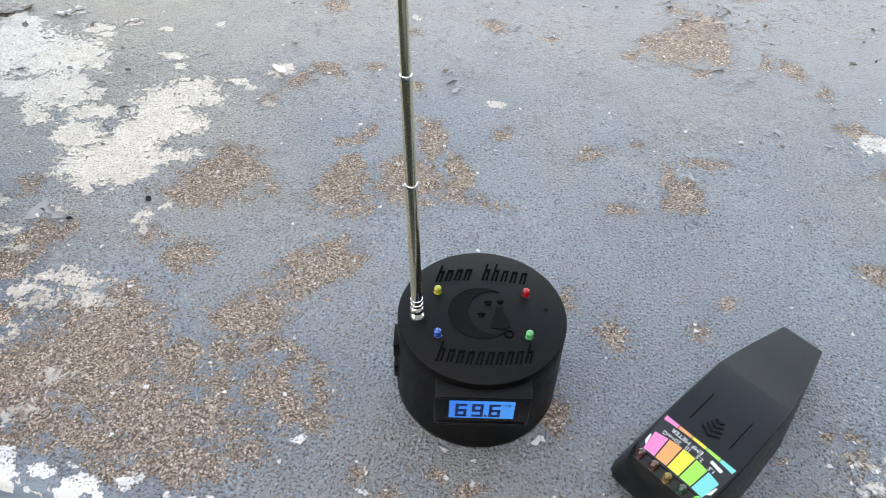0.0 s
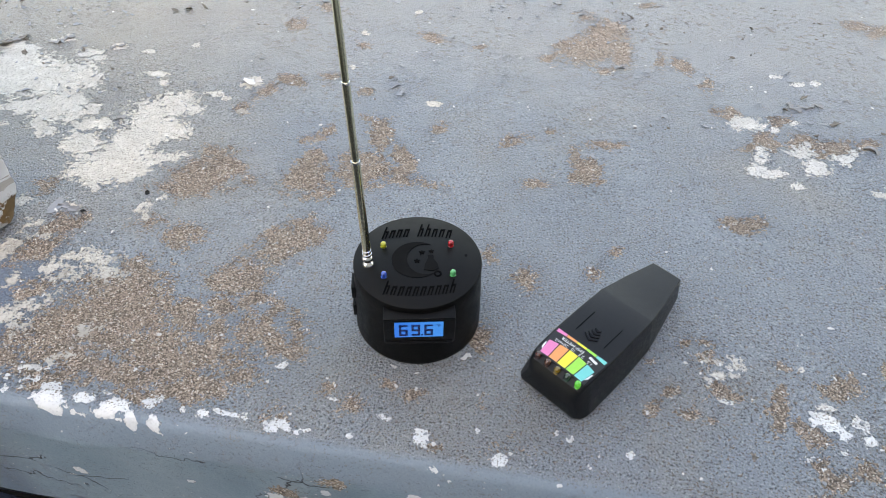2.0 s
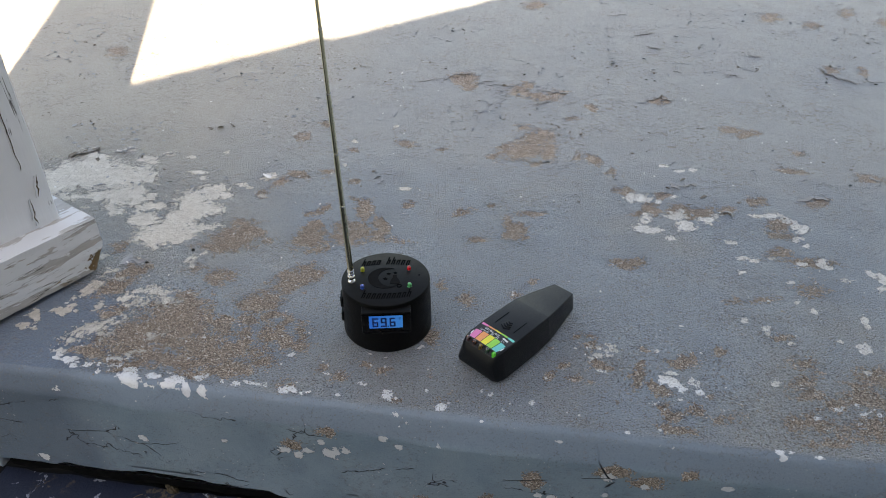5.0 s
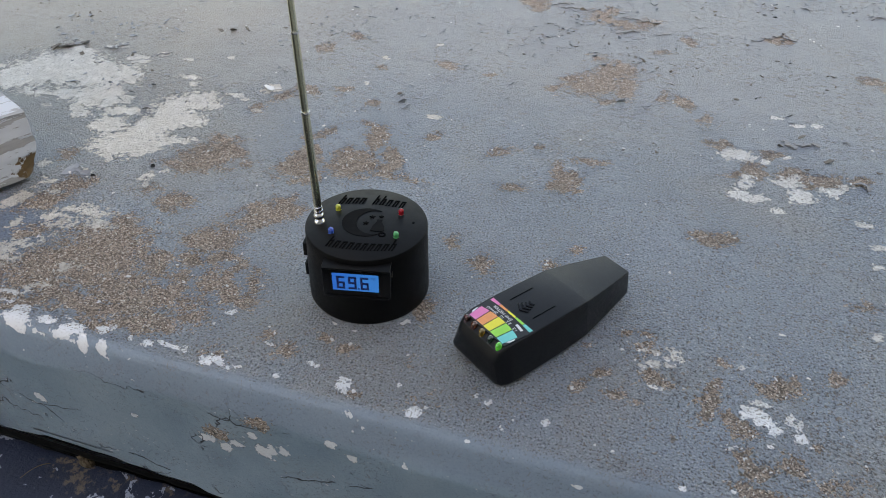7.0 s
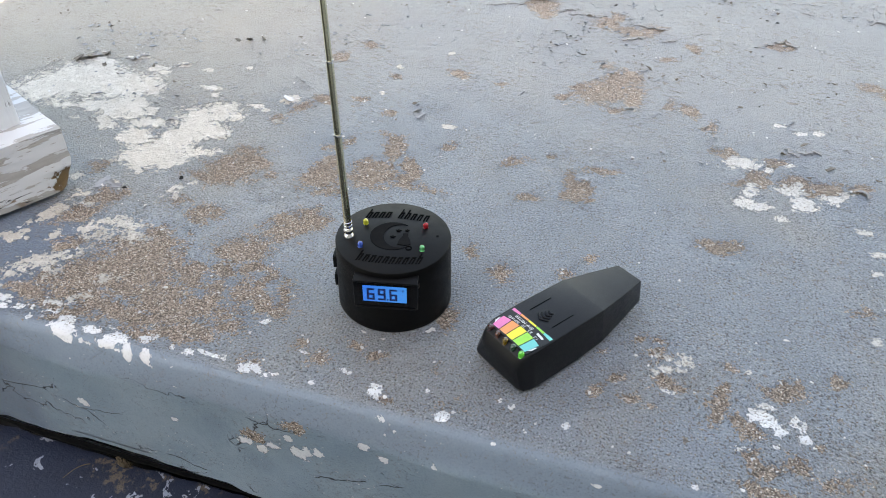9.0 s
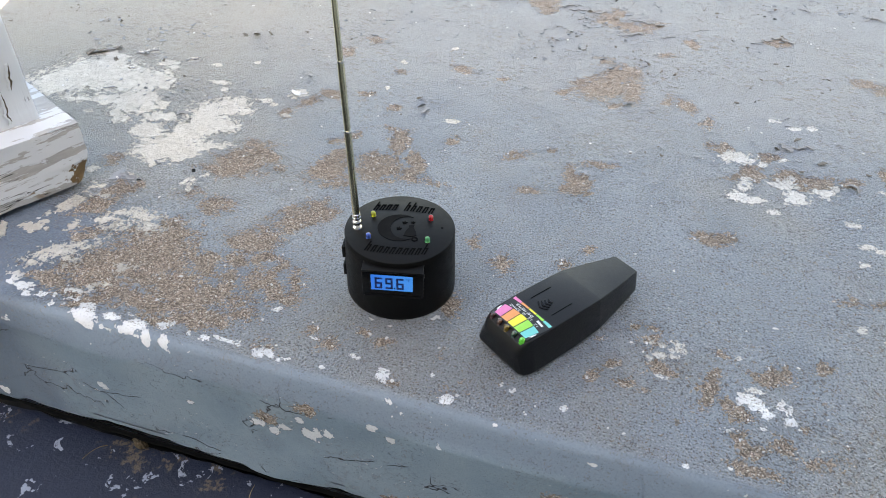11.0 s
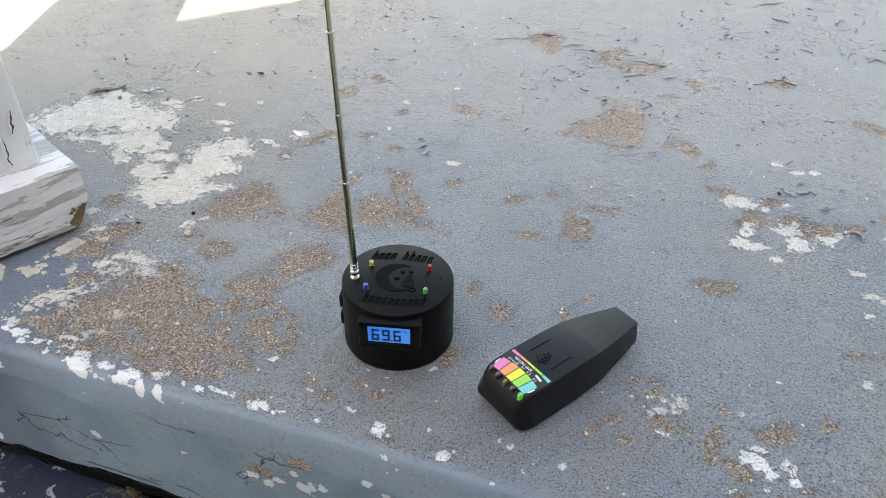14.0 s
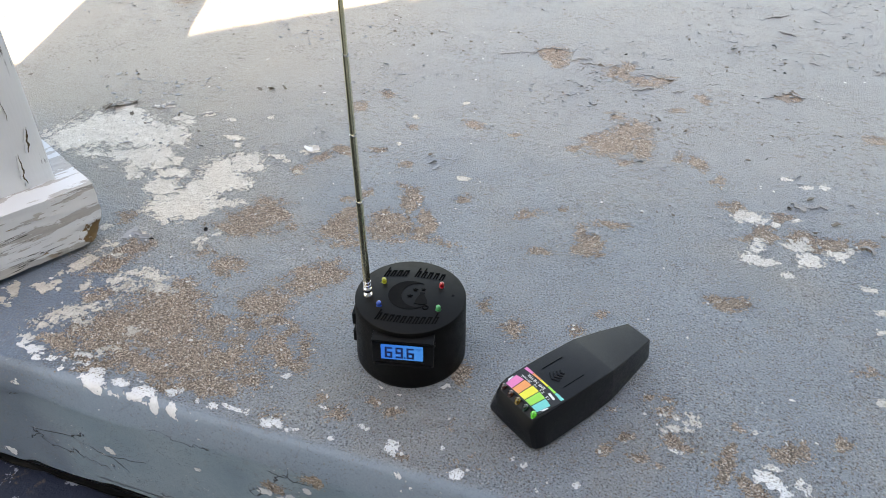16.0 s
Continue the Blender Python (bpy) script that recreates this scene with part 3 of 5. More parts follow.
WHITE += [
    (-0.577, 0.253, 0.0496, 0.0451, 34, 1),
    (-0.544, 0.283, 0.0672, 0.0435, -40, 1),
    (-0.561, 0.327, 0.0289, 0.0174, -35, 1),
    (-0.483, 0.277, 0.0523, 0.0390, -30, 1),
    (-0.460, 0.290, 0.0329, 0.0166, -51, 1),
    (-0.582, 0.224, 0.0311, 0.0210, -10, 1),
    (-0.458, 0.216, 0.0292, 0.0230, -44, 1),
    (-0.448, 0.184, 0.0179, 0.0108, -44, 1),
    (-0.492, 0.221, 0.0208, 0.0128, 3, 1),
    (-0.527, 0.207, 0.0302, 0.0104, 16, 0.6),
    (-0.494, 0.182, 0.0051, 0.0041, -22, 0.5),
    (-0.443, 0.238, 0.0420, 0.0156, -62, 1),
    (-0.339, 0.217, 0.0415, 0.0293, -52, 1),
    (-0.325, 0.251, 0.0250, 0.0229, -60, 1),
    (-0.303, 0.248, 0.0150, 0.0105, -46, 1),
]
WHITE += [
    (-0.336, 0.185, 0.0356, 0.0285, 62, 1),
    (-0.343, 0.145, 0.0383, 0.0366, -66, 1),
    (-0.390, 0.162, 0.0242, 0.0154, 9, 1),
    (-0.398, 0.197, 0.0223, 0.0113, 14, 1),
    (-0.413, 0.227, 0.0130, 0.0076, -45, 1),
    (-0.355, 0.128, 0.0293, 0.0207, 4, 1),
    (-0.322, 0.130, 0.0205, 0.0180, 36, 1),
    (-0.347, 0.104, 0.0105, 0.0051, -20, 1),
    (-0.297, 0.159, 0.0207, 0.0099, 15, 0.7),
    (-0.308, 0.205, 0.0205, 0.0151, 1, 1),
    (-0.374, 0.306, 0.0143, 0.0083, 14, 0.9),
    (-0.357, 0.290, 0.0074, 0.0055, 0, 0.9),
    (-0.476, 0.337, 0.0163, 0.0100, 7, 0.8),
    (-0.461, 0.328, 0.0072, 0.0054, 34, 1),
    (-0.449, 0.360, 0.0112, 0.0068, 11, 1),
]
WHITE += [
    (-0.524, 0.372, 0.0068, 0.0055, -15, 1),
    (-0.526, 0.360, 0.0207, 0.0043, 13, 1),
    (-0.408, 0.355, 0.0073, 0.0047, 6, 1),
    (-0.356, 0.379, 0.0058, 0.0045, -41, 1),
    (-0.259, 0.311, 0.0120, 0.0092, 83, 1),
    (-0.290, 0.279, 0.0081, 0.0065, 2, 0.9),
    (-0.274, 0.272, 0.0049, 0.0036, 2, 1),
    (-0.248, 0.252, 0.0057, 0.0048, -6, 1),
    (-0.280, 0.081, 0.0137, 0.0060, 60, 0.6),
    (-0.276, 0.069, 0.0072, 0.0028, -55, 1),
    (-0.349, 0.072, 0.0076, 0.0035, -16, 0.8),
    (-0.400, 0.071, 0.0078, 0.0063, -29, 0.6),
    (-0.271, 0.096, 0.0056, 0.0039, 27, 0.6),
    (-0.353, 0.028, 0.0052, 0.0029, 17, 0.9),
    (-0.380, 0.011, 0.0197, 0.0050, 77, 0.6),
]
WHITE += [
    (-0.372, 0.044, 0.0084, 0.0056, 0, 0.6),
    (-0.417, -0.052, 0.0111, 0.0050, -39, 0.9),
    (-0.385, -0.041, 0.0074, 0.0064, -30, 1),
    (-0.397, -0.038, 0.0067, 0.0036, 24, 1),
    (-0.382, -0.030, 0.0047, 0.0029, 13, 1),
    (-0.371, -0.039, 0.0026, 0.0019, -13, 1),
    (-0.351, -0.025, 0.0076, 0.0047, 88, 0.9),
    (-0.417, -0.071, 0.0071, 0.0047, 8, 0.8),
    (-0.404, -0.074, 0.0044, 0.0021, -14, 1),
    (-0.376, 0.001, 0.0229, 0.0048, 64, 0.7),
    (-0.296, 0.009, 0.0252, 0.0134, 5, 0.55),
    (-0.310, -0.011, 0.0141, 0.0089, 22, 0.45),
    (-0.279, 0.004, 0.0168, 0.0121, -22, 0.5),
    (-0.326, -0.004, 0.0122, 0.0069, 9, 0.5),
    (-0.309, -0.040, 0.0140, 0.0053, 52, 0.45),
]
WHITE += [
    (-0.337, -0.064, 0.0300, 0.0112, 46, 0.5),
    (-0.347, -0.085, 0.0112, 0.0056, -3, 0.55),
    (-0.339, -0.078, 0.0109, 0.0037, -9, 0.45),
    (-0.313, -0.069, 0.0074, 0.0064, -30, 0.33),
    (-0.261, -0.065, 0.0123, 0.0036, 26, 0.38),
    (-0.271, -0.098, 0.0168, 0.0045, 52, 0.42),
    (-0.291, -0.105, 0.0064, 0.0019, -6, 0.4),
    (-0.352, -0.102, 0.0074, 0.0064, -30, 0.4),
    (-0.349, -0.114, 0.0077, 0.0016, -15, 1),
    (-0.333, -0.115, 0.0092, 0.0038, -7, 1),
    (-0.322, -0.123, 0.0053, 0.0021, -16, 1),
    (-0.308, -0.119, 0.0050, 0.0027, 24, 1),
    (-0.292, -0.127, 0.0034, 0.0026, 15, 0.9),
    (-0.281, -0.124, 0.0029, 0.0011, -14, 0.9),
    (-0.297, -0.117, 0.0021, 0.0014, -45, 1),
]
WHITE += [
    (-0.322, -0.161, 0.0025, 0.0018, -5, 0.9),
    (-0.274, -0.115, 0.0035, 0.0020, 17, 0.8),
    (-0.256, -0.132, 0.0127, 0.0093, -48, 1),
    (-0.252, -0.127, 0.0100, 0.0077, -46, 1),
    (-0.263, -0.119, 0.0057, 0.0044, 15, 1),
    (-0.234, -0.138, 0.0049, 0.0029, -45, 1),
    (-0.227, -0.142, 0.0046, 0.0019, -23, 1),
    (-0.231, -0.124, 0.0081, 0.0033, -24, 1),
    (-0.225, -0.124, 0.0032, 0.0023, 80, 1),
    (-0.213, -0.118, 0.0043, 0.0014, -8, 1),
    (-0.208, -0.136, 0.0105, 0.0029, -5, 1),
    (-0.205, -0.127, 0.0103, 0.0053, 19, 1),
    (-0.214, -0.142, 0.0048, 0.0014, -6, 1),
    (-0.188, -0.138, 0.0112, 0.0037, -75, 1),
    (-0.188, -0.147, 0.0055, 0.0039, -49, 1),
]
WHITE += [
    (-0.170, -0.139, 0.0103, 0.0050, -74, 1),
    (-0.168, -0.147, 0.0045, 0.0027, -22, 1),
    (-0.178, -0.118, 0.0062, 0.0039, 32, 1),
    (-0.154, -0.122, 0.0025, 0.0014, -45, 1),
    (-0.140, -0.123, 0.0051, 0.0031, 32, 1),
    (-0.128, -0.118, 0.0055, 0.0012, -12, 1),
    (-0.116, -0.119, 0.0089, 0.0012, -13, 1),
    (-0.108, -0.120, 0.0027, 0.0017, 83, 1),
    (-0.090, -0.123, 0.0018, 0.0010, -47, 1),
    (-0.082, -0.122, 0.0057, 0.0044, 15, 1),
    (-0.074, -0.122, 0.0045, 0.0027, -22, 1),
    (-0.066, -0.126, 0.0034, 0.0015, 27, 1),
    (-0.060, -0.123, 0.0031, 0.0011, -4, 1),
    (-0.007, -0.103, 0.0043, 0.0023, -14, 1),
    (-0.028, -0.122, 0.0028, 0.0017, 27, 1),
]
WHITE += [
    (0.021, -0.114, 0.0054, 0.0039, 72, 1),
    (0.026, -0.117, 0.0034, 0.0016, -69, 1),
    (0.037, -0.140, 0.0050, 0.0034, 27, 1),
    (0.040, -0.156, 0.0024, 0.0013, -50, 1),
    (0.048, -0.153, 0.0020, 0.0020, 0, 1),
    (0.081, -0.123, 0.0062, 0.0036, 47, 1),
    (0.124, -0.136, 0.0022, 0.0022, 27, 1),
    (0.150, -0.106, 0.0018, 0.0012, -86, 1),
    (0.129, -0.098, 0.0024, 0.0014, 43, 1),
    (0.119, -0.095, 0.0020, 0.0012, 70, 1),
    (0.144, -0.118, 0.0017, 0.0007, -58, 1),
    (-0.047, -0.094, 0.0031, 0.0014, -9, 1),
    (-0.096, -0.072, 0.0045, 0.0027, 23, 0.8),
    (0.172, -0.103, 0.0036, 0.0021, 43, 1),
    (0.063, -0.102, 0.0019, 0.0011, 88, 1),
]
WHITE += [
    (-0.013, -0.153, 0.0017, 0.0010, -21, 1),
    (0.314, -0.050, 0.0071, 0.0060, 35, 1),
    (0.319, -0.039, 0.0070, 0.0020, 0, 1),
    (0.321, -0.055, 0.0085, 0.0056, -35, 1),
    (0.328, -0.059, 0.0062, 0.0038, 61, 1),
    (0.324, -0.075, 0.0035, 0.0020, 0, 1),
    (0.339, -0.045, 0.0054, 0.0011, 65, 1),
    (0.344, -0.054, 0.0079, 0.0016, 69, 1),
    (0.346, -0.061, 0.0075, 0.0034, 35, 1),
    (0.340, -0.048, 0.0045, 0.0015, 60, 1),
    (0.233, -0.008, 0.0043, 0.0026, 65, 0.5),
    (0.242, -0.009, 0.0036, 0.0022, 83, 0.5),
    (0.252, -0.002, 0.0040, 0.0025, 0, 0.5),
    (0.257, -0.011, 0.0051, 0.0031, 66, 0.5),
    (0.241, -0.023, 0.0060, 0.0030, 0, 0.5),
]
WHITE += [
    (0.234, -0.027, 0.0040, 0.0025, 0, 0.5),
    (0.250, -0.013, 0.0030, 0.0025, 0, 0.5),
    (0.262, -0.011, 0.0043, 0.0026, 65, 0.5),
    (0.253, -0.022, 0.0048, 0.0025, 40, 0.5),
    (0.249, -0.046, 0.0029, 0.0013, 34, 0.5),
    (0.242, -0.047, 0.0024, 0.0013, 40, 0.5),
    (0.298, -0.084, 0.0056, 0.0015, 29, 0.7),
    (0.307, -0.090, 0.0014, 0.0009, 25, 0.7),
    (0.267, -0.128, 0.0030, 0.0017, 42, 1),
    (0.307, -0.005, 0.0027, 0.0017, 59, 1),
    (0.362, 0.444, 0.0081, 0.0042, 26, 0.9),
    (0.385, 0.429, 0.0098, 0.0039, 25, 0.9),
    (0.405, 0.436, 0.0087, 0.0049, 37, 0.9),
    (0.341, 0.327, 0.0065, 0.0038, 44, 0.9),
    (0.368, 0.345, 0.0071, 0.0042, 55, 0.9),
]
WHITE += [
    (-0.040, 0.307, 0.0079, 0.0055, 18, 1),
    (-0.156, 0.452, 0.0073, 0.0043, -83, 1),
    (-0.098, 0.521, 0.0059, 0.0039, 56, 1),
    (-0.150, 0.366, 0.0046, 0.0024, -75, 1),
    (0.310, 0.333, 0.0174, 0.0116, 21, 1),
    (0.304, 0.341, 0.0085, 0.0075, 43, 1),
    (0.327, 0.328, 0.0084, 0.0045, 32, 1),
    (0.320, 0.276, 0.0146, 0.0074, 73, 0.9),
    (0.312, 0.249, 0.0141, 0.0089, 6, 1),
    (0.329, 0.248, 0.0114, 0.0074, 38, 0.9),
    (0.368, 0.301, 0.0145, 0.0055, 77, 1),
    (0.362, 0.292, 0.0123, 0.0102, 21, 1),
    (0.374, 0.264, 0.0148, 0.0099, 18, 1),
    (0.367, 0.271, 0.0101, 0.0067, 53, 1),
    (0.404, 0.286, 0.0143, 0.0082, 38, 0.9),
]
WHITE += [
    (0.347, 0.231, 0.0065, 0.0055, 43, 0.9),
    (0.422, 0.303, 0.0065, 0.0048, 28, 0.7),
    (0.430, 0.232, 0.0076, 0.0045, 5, 0.8),
    (0.478, 0.308, 0.0094, 0.0058, 13, 0.9),
    (0.501, 0.312, 0.0154, 0.0074, 26, 0.9),
    (0.516, 0.306, 0.0094, 0.0084, -84, 0.9),
    (0.528, 0.288, 0.0131, 0.0054, 81, 0.9),
    (0.537, 0.279, 0.0116, 0.0073, 57, 0.9),
    (0.523, 0.255, 0.0080, 0.0043, 31, 0.9),
    (0.530, 0.238, 0.0065, 0.0035, 63, 0.8),
    (0.439, 0.198, 0.0068, 0.0045, 7, 0.9),
    (0.454, 0.194, 0.0061, 0.0044, 11, 0.9),
    (0.475, 0.201, 0.0053, 0.0025, 34, 1),
    (0.539, 0.201, 0.0102, 0.0071, 49, 0.9),
    (0.544, 0.192, 0.0073, 0.0043, 12, 1),
]
WHITE += [
    (0.511, 0.195, 0.0064, 0.0042, 18, 0.8),
    (0.431, 0.165, 0.0067, 0.0031, 29, 0.9),
    (0.596, 0.184, 0.0082, 0.0059, -70, 0.9),
    (0.604, 0.174, 0.0152, 0.0062, -86, 1),
    (0.612, 0.166, 0.0136, 0.0093, 50, 1),
    (0.599, 0.151, 0.0105, 0.0060, 12, 0.9),
    (0.627, 0.174, 0.0071, 0.0051, 40, 0.8),
    (0.559, 0.166, 0.0063, 0.0036, 12, 0.5),
    (0.489, 0.151, 0.0059, 0.0029, 32, 0.6),
    (0.416, 0.066, 0.0057, 0.0031, 60, 1),
    (0.438, 0.054, 0.0071, 0.0037, 75, 1),
    (0.439, 0.047, 0.0058, 0.0017, 61, 1),
    (0.458, 0.031, 0.0044, 0.0034, 48, 0.8),
    (0.501, 0.096, 0.0046, 0.0031, 39, 0.9),
    (0.486, 0.110, 0.0043, 0.0020, 47, 0.9),
]
WHITE += [
    (0.555, 0.085, 0.0092, 0.0041, 89, 0.9),
    (0.555, 0.073, 0.0043, 0.0024, 58, 1),
    (0.598, 0.108, 0.0076, 0.0034, 38, 0.9),
    (0.591, 0.083, 0.0083, 0.0067, -53, 0.9),
    (0.540, 0.033, 0.0094, 0.0047, 53, 1),
    (0.536, 0.038, 0.0048, 0.0037, 28, 1),
    (0.530, -0.006, 0.0039, 0.0025, 12, 0.9),
    (0.428, -0.033, 0.0055, 0.0041, 52, 0.7),
    (0.515, 0.043, 0.0032, 0.0024, 26, 0.8),
    (0.502, -0.056, 0.0036, 0.0017, 35, 0.8),
    (0.508, -0.066, 0.0049, 0.0014, 22, 0.9),
    (0.520, -0.066, 0.0033, 0.0020, 21, 0.9),
    (0.497, -0.082, 0.0033, 0.0008, 36, 0.8),
    (0.482, -0.064, 0.0033, 0.0020, 21, 0.8),
    (0.459, -0.080, 0.0031, 0.0021, 14, 0.8),
]
WHITE += [
    (0.410, -0.132, 0.0050, 0.0034, -82, 1),
    (0.413, -0.139, 0.0060, 0.0030, 45, 1),
    (0.421, -0.129, 0.0036, 0.0017, 35, 0.9),
    (0.445, -0.132, 0.0036, 0.0016, 5, 0.9),
]
FACE_WHITE = []
FACE_WHITE += [
    (-0.252, -0.228, 0.0050, 0.0042, 7, 1),
    (-0.034, -0.216, 0.0074, 0.0090, 7, 1),
    (-0.061, -0.215, 0.0061, 0.0050, 7, 1),
    (-0.088, -0.219, 0.0075, 0.0040, 7, 1),
    (-0.072, -0.226, 0.0048, 0.0041, 8, 1),
    (-0.154, -0.217, 0.0035, 0.0031, 7, 1),
    (-0.391, -0.285, 0.0054, 0.0035, 8, 1),
    (-0.465, -0.279, 0.0172, 0.0071, 8, 1),
    (-0.339, -0.162, 0.0049, 0.0029, 7, 1),
    (-0.045, -0.202, 0.0033, 0.0039, 7, 1),
    (-0.019, -0.208, 0.0060, 0.0049, 7, 1),
    (0.256, -0.199, 0.0055, 0.0058, 8, 1),
    (0.188, -0.239, 0.0039, 0.0041, 8, 1),
    (0.201, -0.239, 0.0051, 0.0041, 8, 1),
]
FACE_WHITE += [
    (0.172, -0.286, 0.0188, 0.0076, 8, 1),
    (0.378, -0.229, 0.0067, 0.0081, 8, 1),
    (0.421, -0.216, 0.0042, 0.0030, 8, 1),
    (0.516, -0.238, 0.0094, 0.0062, 9, 1),
    (0.023, -0.180, 0.0039, 0.0038, 7, 1),
    (0.256, -0.226, 0.0038, 0.0030, 8, 1),
    (0.039, -0.191, 0.0032, 0.0029, 7, 1),
    (0.290, -0.283, 0.0091, 0.0054, 9, 1),
    (0.368, -0.191, 0.0047, 0.0029, 8, 1),
    (0.081, -0.180, 0.0025, 0.0028, 7, 1),
    (0.202, -0.151, 0.0036, 0.0027, 7, 1),
    (0.291, -0.205, 0.0037, 0.0029, 8, 1),
]
FACE_SAND = []
FACE_SAND += [
    (-0.078, -0.210, 0.0115, 0.0070, 7, 1),
    (-0.036, -0.181, 0.0105, 0.0076, 7, 1),
    (0.180, -0.217, 0.0089, 0.0119, 8, 1),
    (0.261, -0.189, 0.0158, 0.0095, 8, 1),
    (0.291, -0.199, 0.0158, 0.0077, 8, 1),
    (0.331, -0.180, 0.0071, 0.0056, 8, 1),
    (0.135, -0.252, 0.0092, 0.0062, 8, 1),
    (0.316, -0.235, 0.0112, 0.0081, 8, 1),
    (0.197, -0.270, 0.0237, 0.0160, 8, 1),
    (0.066, -0.280, 0.0096, 0.0097, 8, 1),
    (0.037, -0.284, 0.0069, 0.0065, 8, 1),
    (0.231, -0.244, 0.0090, 0.0062, 8, 1),
]

EDGE, FACE = -0.1305, -0.1446          # where the top begins to round over, and the front face
LIP = 0.034                             # drop of the chamfered nosing
NOSING = [(0.10, 0.012), (0.22, 0.045), (0.36, 0.12), (0.48, 0.22), (0.58, 0.34), (0.68, 0.47), (0.78, 0.61), (0.88, 0.76), (0.96, 0.90), (1.0, 1.0)]
FACE_FOOT = -0.150


def wear(rows, x, v):
    """The strongest of the patches at each place, with uneven borders."""
    wander = [0.5 * lattice(x, v, 40, 21 + k) + 0.6 * lattice(x, v, 90, 31 + k) + 0.5 * lattice(x, v, 200, 41 + k) for k in (0, 1)]
    best = np.full(x.shape, -1.0)
    for cx, cy, a, b, turn, strength in rows:
        c, s = math.cos(radians(turn)), math.sin(radians(turn))
        amount = min(0.0065, 0.42 * math.sqrt(a * b))
        reach = 2.2 * max(a, b) + 0.012
        near = slice(*np.searchsorted(x[0], (cx - reach, cx + reach)))
        rank = slice(*np.searchsorted(-v[:, 0], (-cy - reach, -cy + reach)))
        dx, dy = x[rank, near] + amount * wander[0][rank, near] - cx, v[rank, near] + amount * wander[1][rank, near] - cy
        far = np.hypot((dx * c + dy * s) / (a * 1.06 + 0.0006), (dy * c - dx * s) / (b * 1.06 + 0.0006))
        best[rank, near] = np.maximum(best[rank, near], strength * (1.15 - far))
    return np.maximum(best, -1.0)


def graded(stops):
    """Places along a line, from (start, end, spacing) stretches."""
    out = [np.arange(a, b, d) for a, b, d in stops]
    return np.append(np.concatenate(out), stops[-1][1])


def porch_floor():
    xs = graded([(-1.9, -0.62, 0.012), (-0.62, 0.85, 0.0024), (0.85, 1.4, 0.008)])
    top = graded([(EDGE, 0.45, 0.0024), (0.45, 1.0, 0.005), (1.0, 3.2, 0.02)])[::-1]
    across = [(y, 0.0, y) for y in top]
    # the rounded nosing, then the face
    across += [(EDGE + (FACE - EDGE) * f, -LIP * d, EDGE + (FACE - EDGE) * f - 1.1 * LIP * d) for f, d in NOSING]
    across += [(FACE, z, EDGE - 0.0515 + (z + LIP)) for z in np.arange(-LIP - 0.003, FACE_FOOT, -0.003)]
    prof = np.array(across)
    n, m = len(xs), len(prof)
    x, v = np.meshgrid(xs, prof[:, 2])
    y, z = np.repeat(prof[:, 0:1], n, 1), np.repeat(prof[:, 1:2], n, 1)
    flat = np.clip((y - EDGE) / 0.02, 0, 1)
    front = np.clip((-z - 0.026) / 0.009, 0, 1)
    even = np.maximum(front, np.clip((EDGE + 0.004 - y) / 0.006, 0, 1))
    even = np.maximum(even, 0.8 * np.clip((-0.30 - x) / 0.05, 0, 1) * np.clip((0.02 - y) / 0.03, 0, 1))
    tidy = np.clip((-0.02 - y) / 0.04, 0, 1) * (1 - np.clip((-0.19 - x) / 0.03, 0, 1) * np.clip((y + 0.115) / 0.02, 0, 1))
    tidy = np.maximum(tidy, 0.3 * np.clip((x - 0.22) / 0.06, 0, 1))
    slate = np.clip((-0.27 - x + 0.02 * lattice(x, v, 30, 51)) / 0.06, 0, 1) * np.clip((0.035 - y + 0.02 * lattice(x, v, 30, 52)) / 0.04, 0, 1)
    # where the paint is tinted with warm bounced sunlight, towards the back left
    warm_bounce = 0.85 * np.clip((-0.16 - x) / 0.3, 0, 1) * np.clip((y - 0.06) / 0.25, 0, 1)
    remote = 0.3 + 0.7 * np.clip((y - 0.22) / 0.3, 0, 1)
    grubby = np.clip((0.13 - y) / 0.16, 0, 1) * flat
    sand = np.maximum(wear(SAND, x, v), wear(FACE_SAND, x, v))
    white = np.maximum(wear(WHITE, x, v), wear(FACE_WHITE, x, v))
    # the concrete is uneven by a millimetre or two, and the front face bulges
    swell = 0.0012 * lattice(x, v, 7, 5) + 0.0005 * lattice(x, v, 33, 6)
    dent = -0.0007 * np.clip(sand * 2, 0, 1) + 0.00025 * lattice(x, v, 190, 7)
    near = np.clip((np.hypot(x - 0.08, y) - 0.10) / 0.08, 0, 1)
    z2 = z + (swell * near + dent) * flat
    y2 = y - (0.0022 * lattice(x, v, 9, 8) + 0.0012 * lattice(x, v, 30, 9)) * front * np.clip((z + 0.16) / 0.01, 0, 1)
    foot = (z < FACE_FOOT + 0.012) * (0.006 * lattice(x, v * 0, 14, 10) + 0.003 * lattice(x, v * 0, 60, 11))
    co = np.stack([x, y2, z2 + foot], -1).reshape(-1, 3)
    idx = np.arange(n * m).reshape(m, n)
    quads = np.stack([idx[:-1, :-1], idx[1:, :-1], idx[1:, 1:], idx[:-1, 1:]], -1).reshape(-1, 4)
    # underside and back, so that the slab is solid
    base = len(co)
    extra = [(xs[0], FACE + 0.012, FACE_FOOT - 0.004), (xs[-1], FACE + 0.012, FACE_FOOT - 0.004), (xs[-1], 3.2, FACE_FOOT), (xs[0], 3.2, FACE_FOOT)]
    co = np.concatenate([co, np.array(extra)])
    under = [(base, base + 3, base + 2, base + 1), (int(idx[-1, 0]), base, base + 1, int(idx[-1, -1])), (int(idx[0, 0]), int(idx[0, -1]), base + 2, base + 3)]
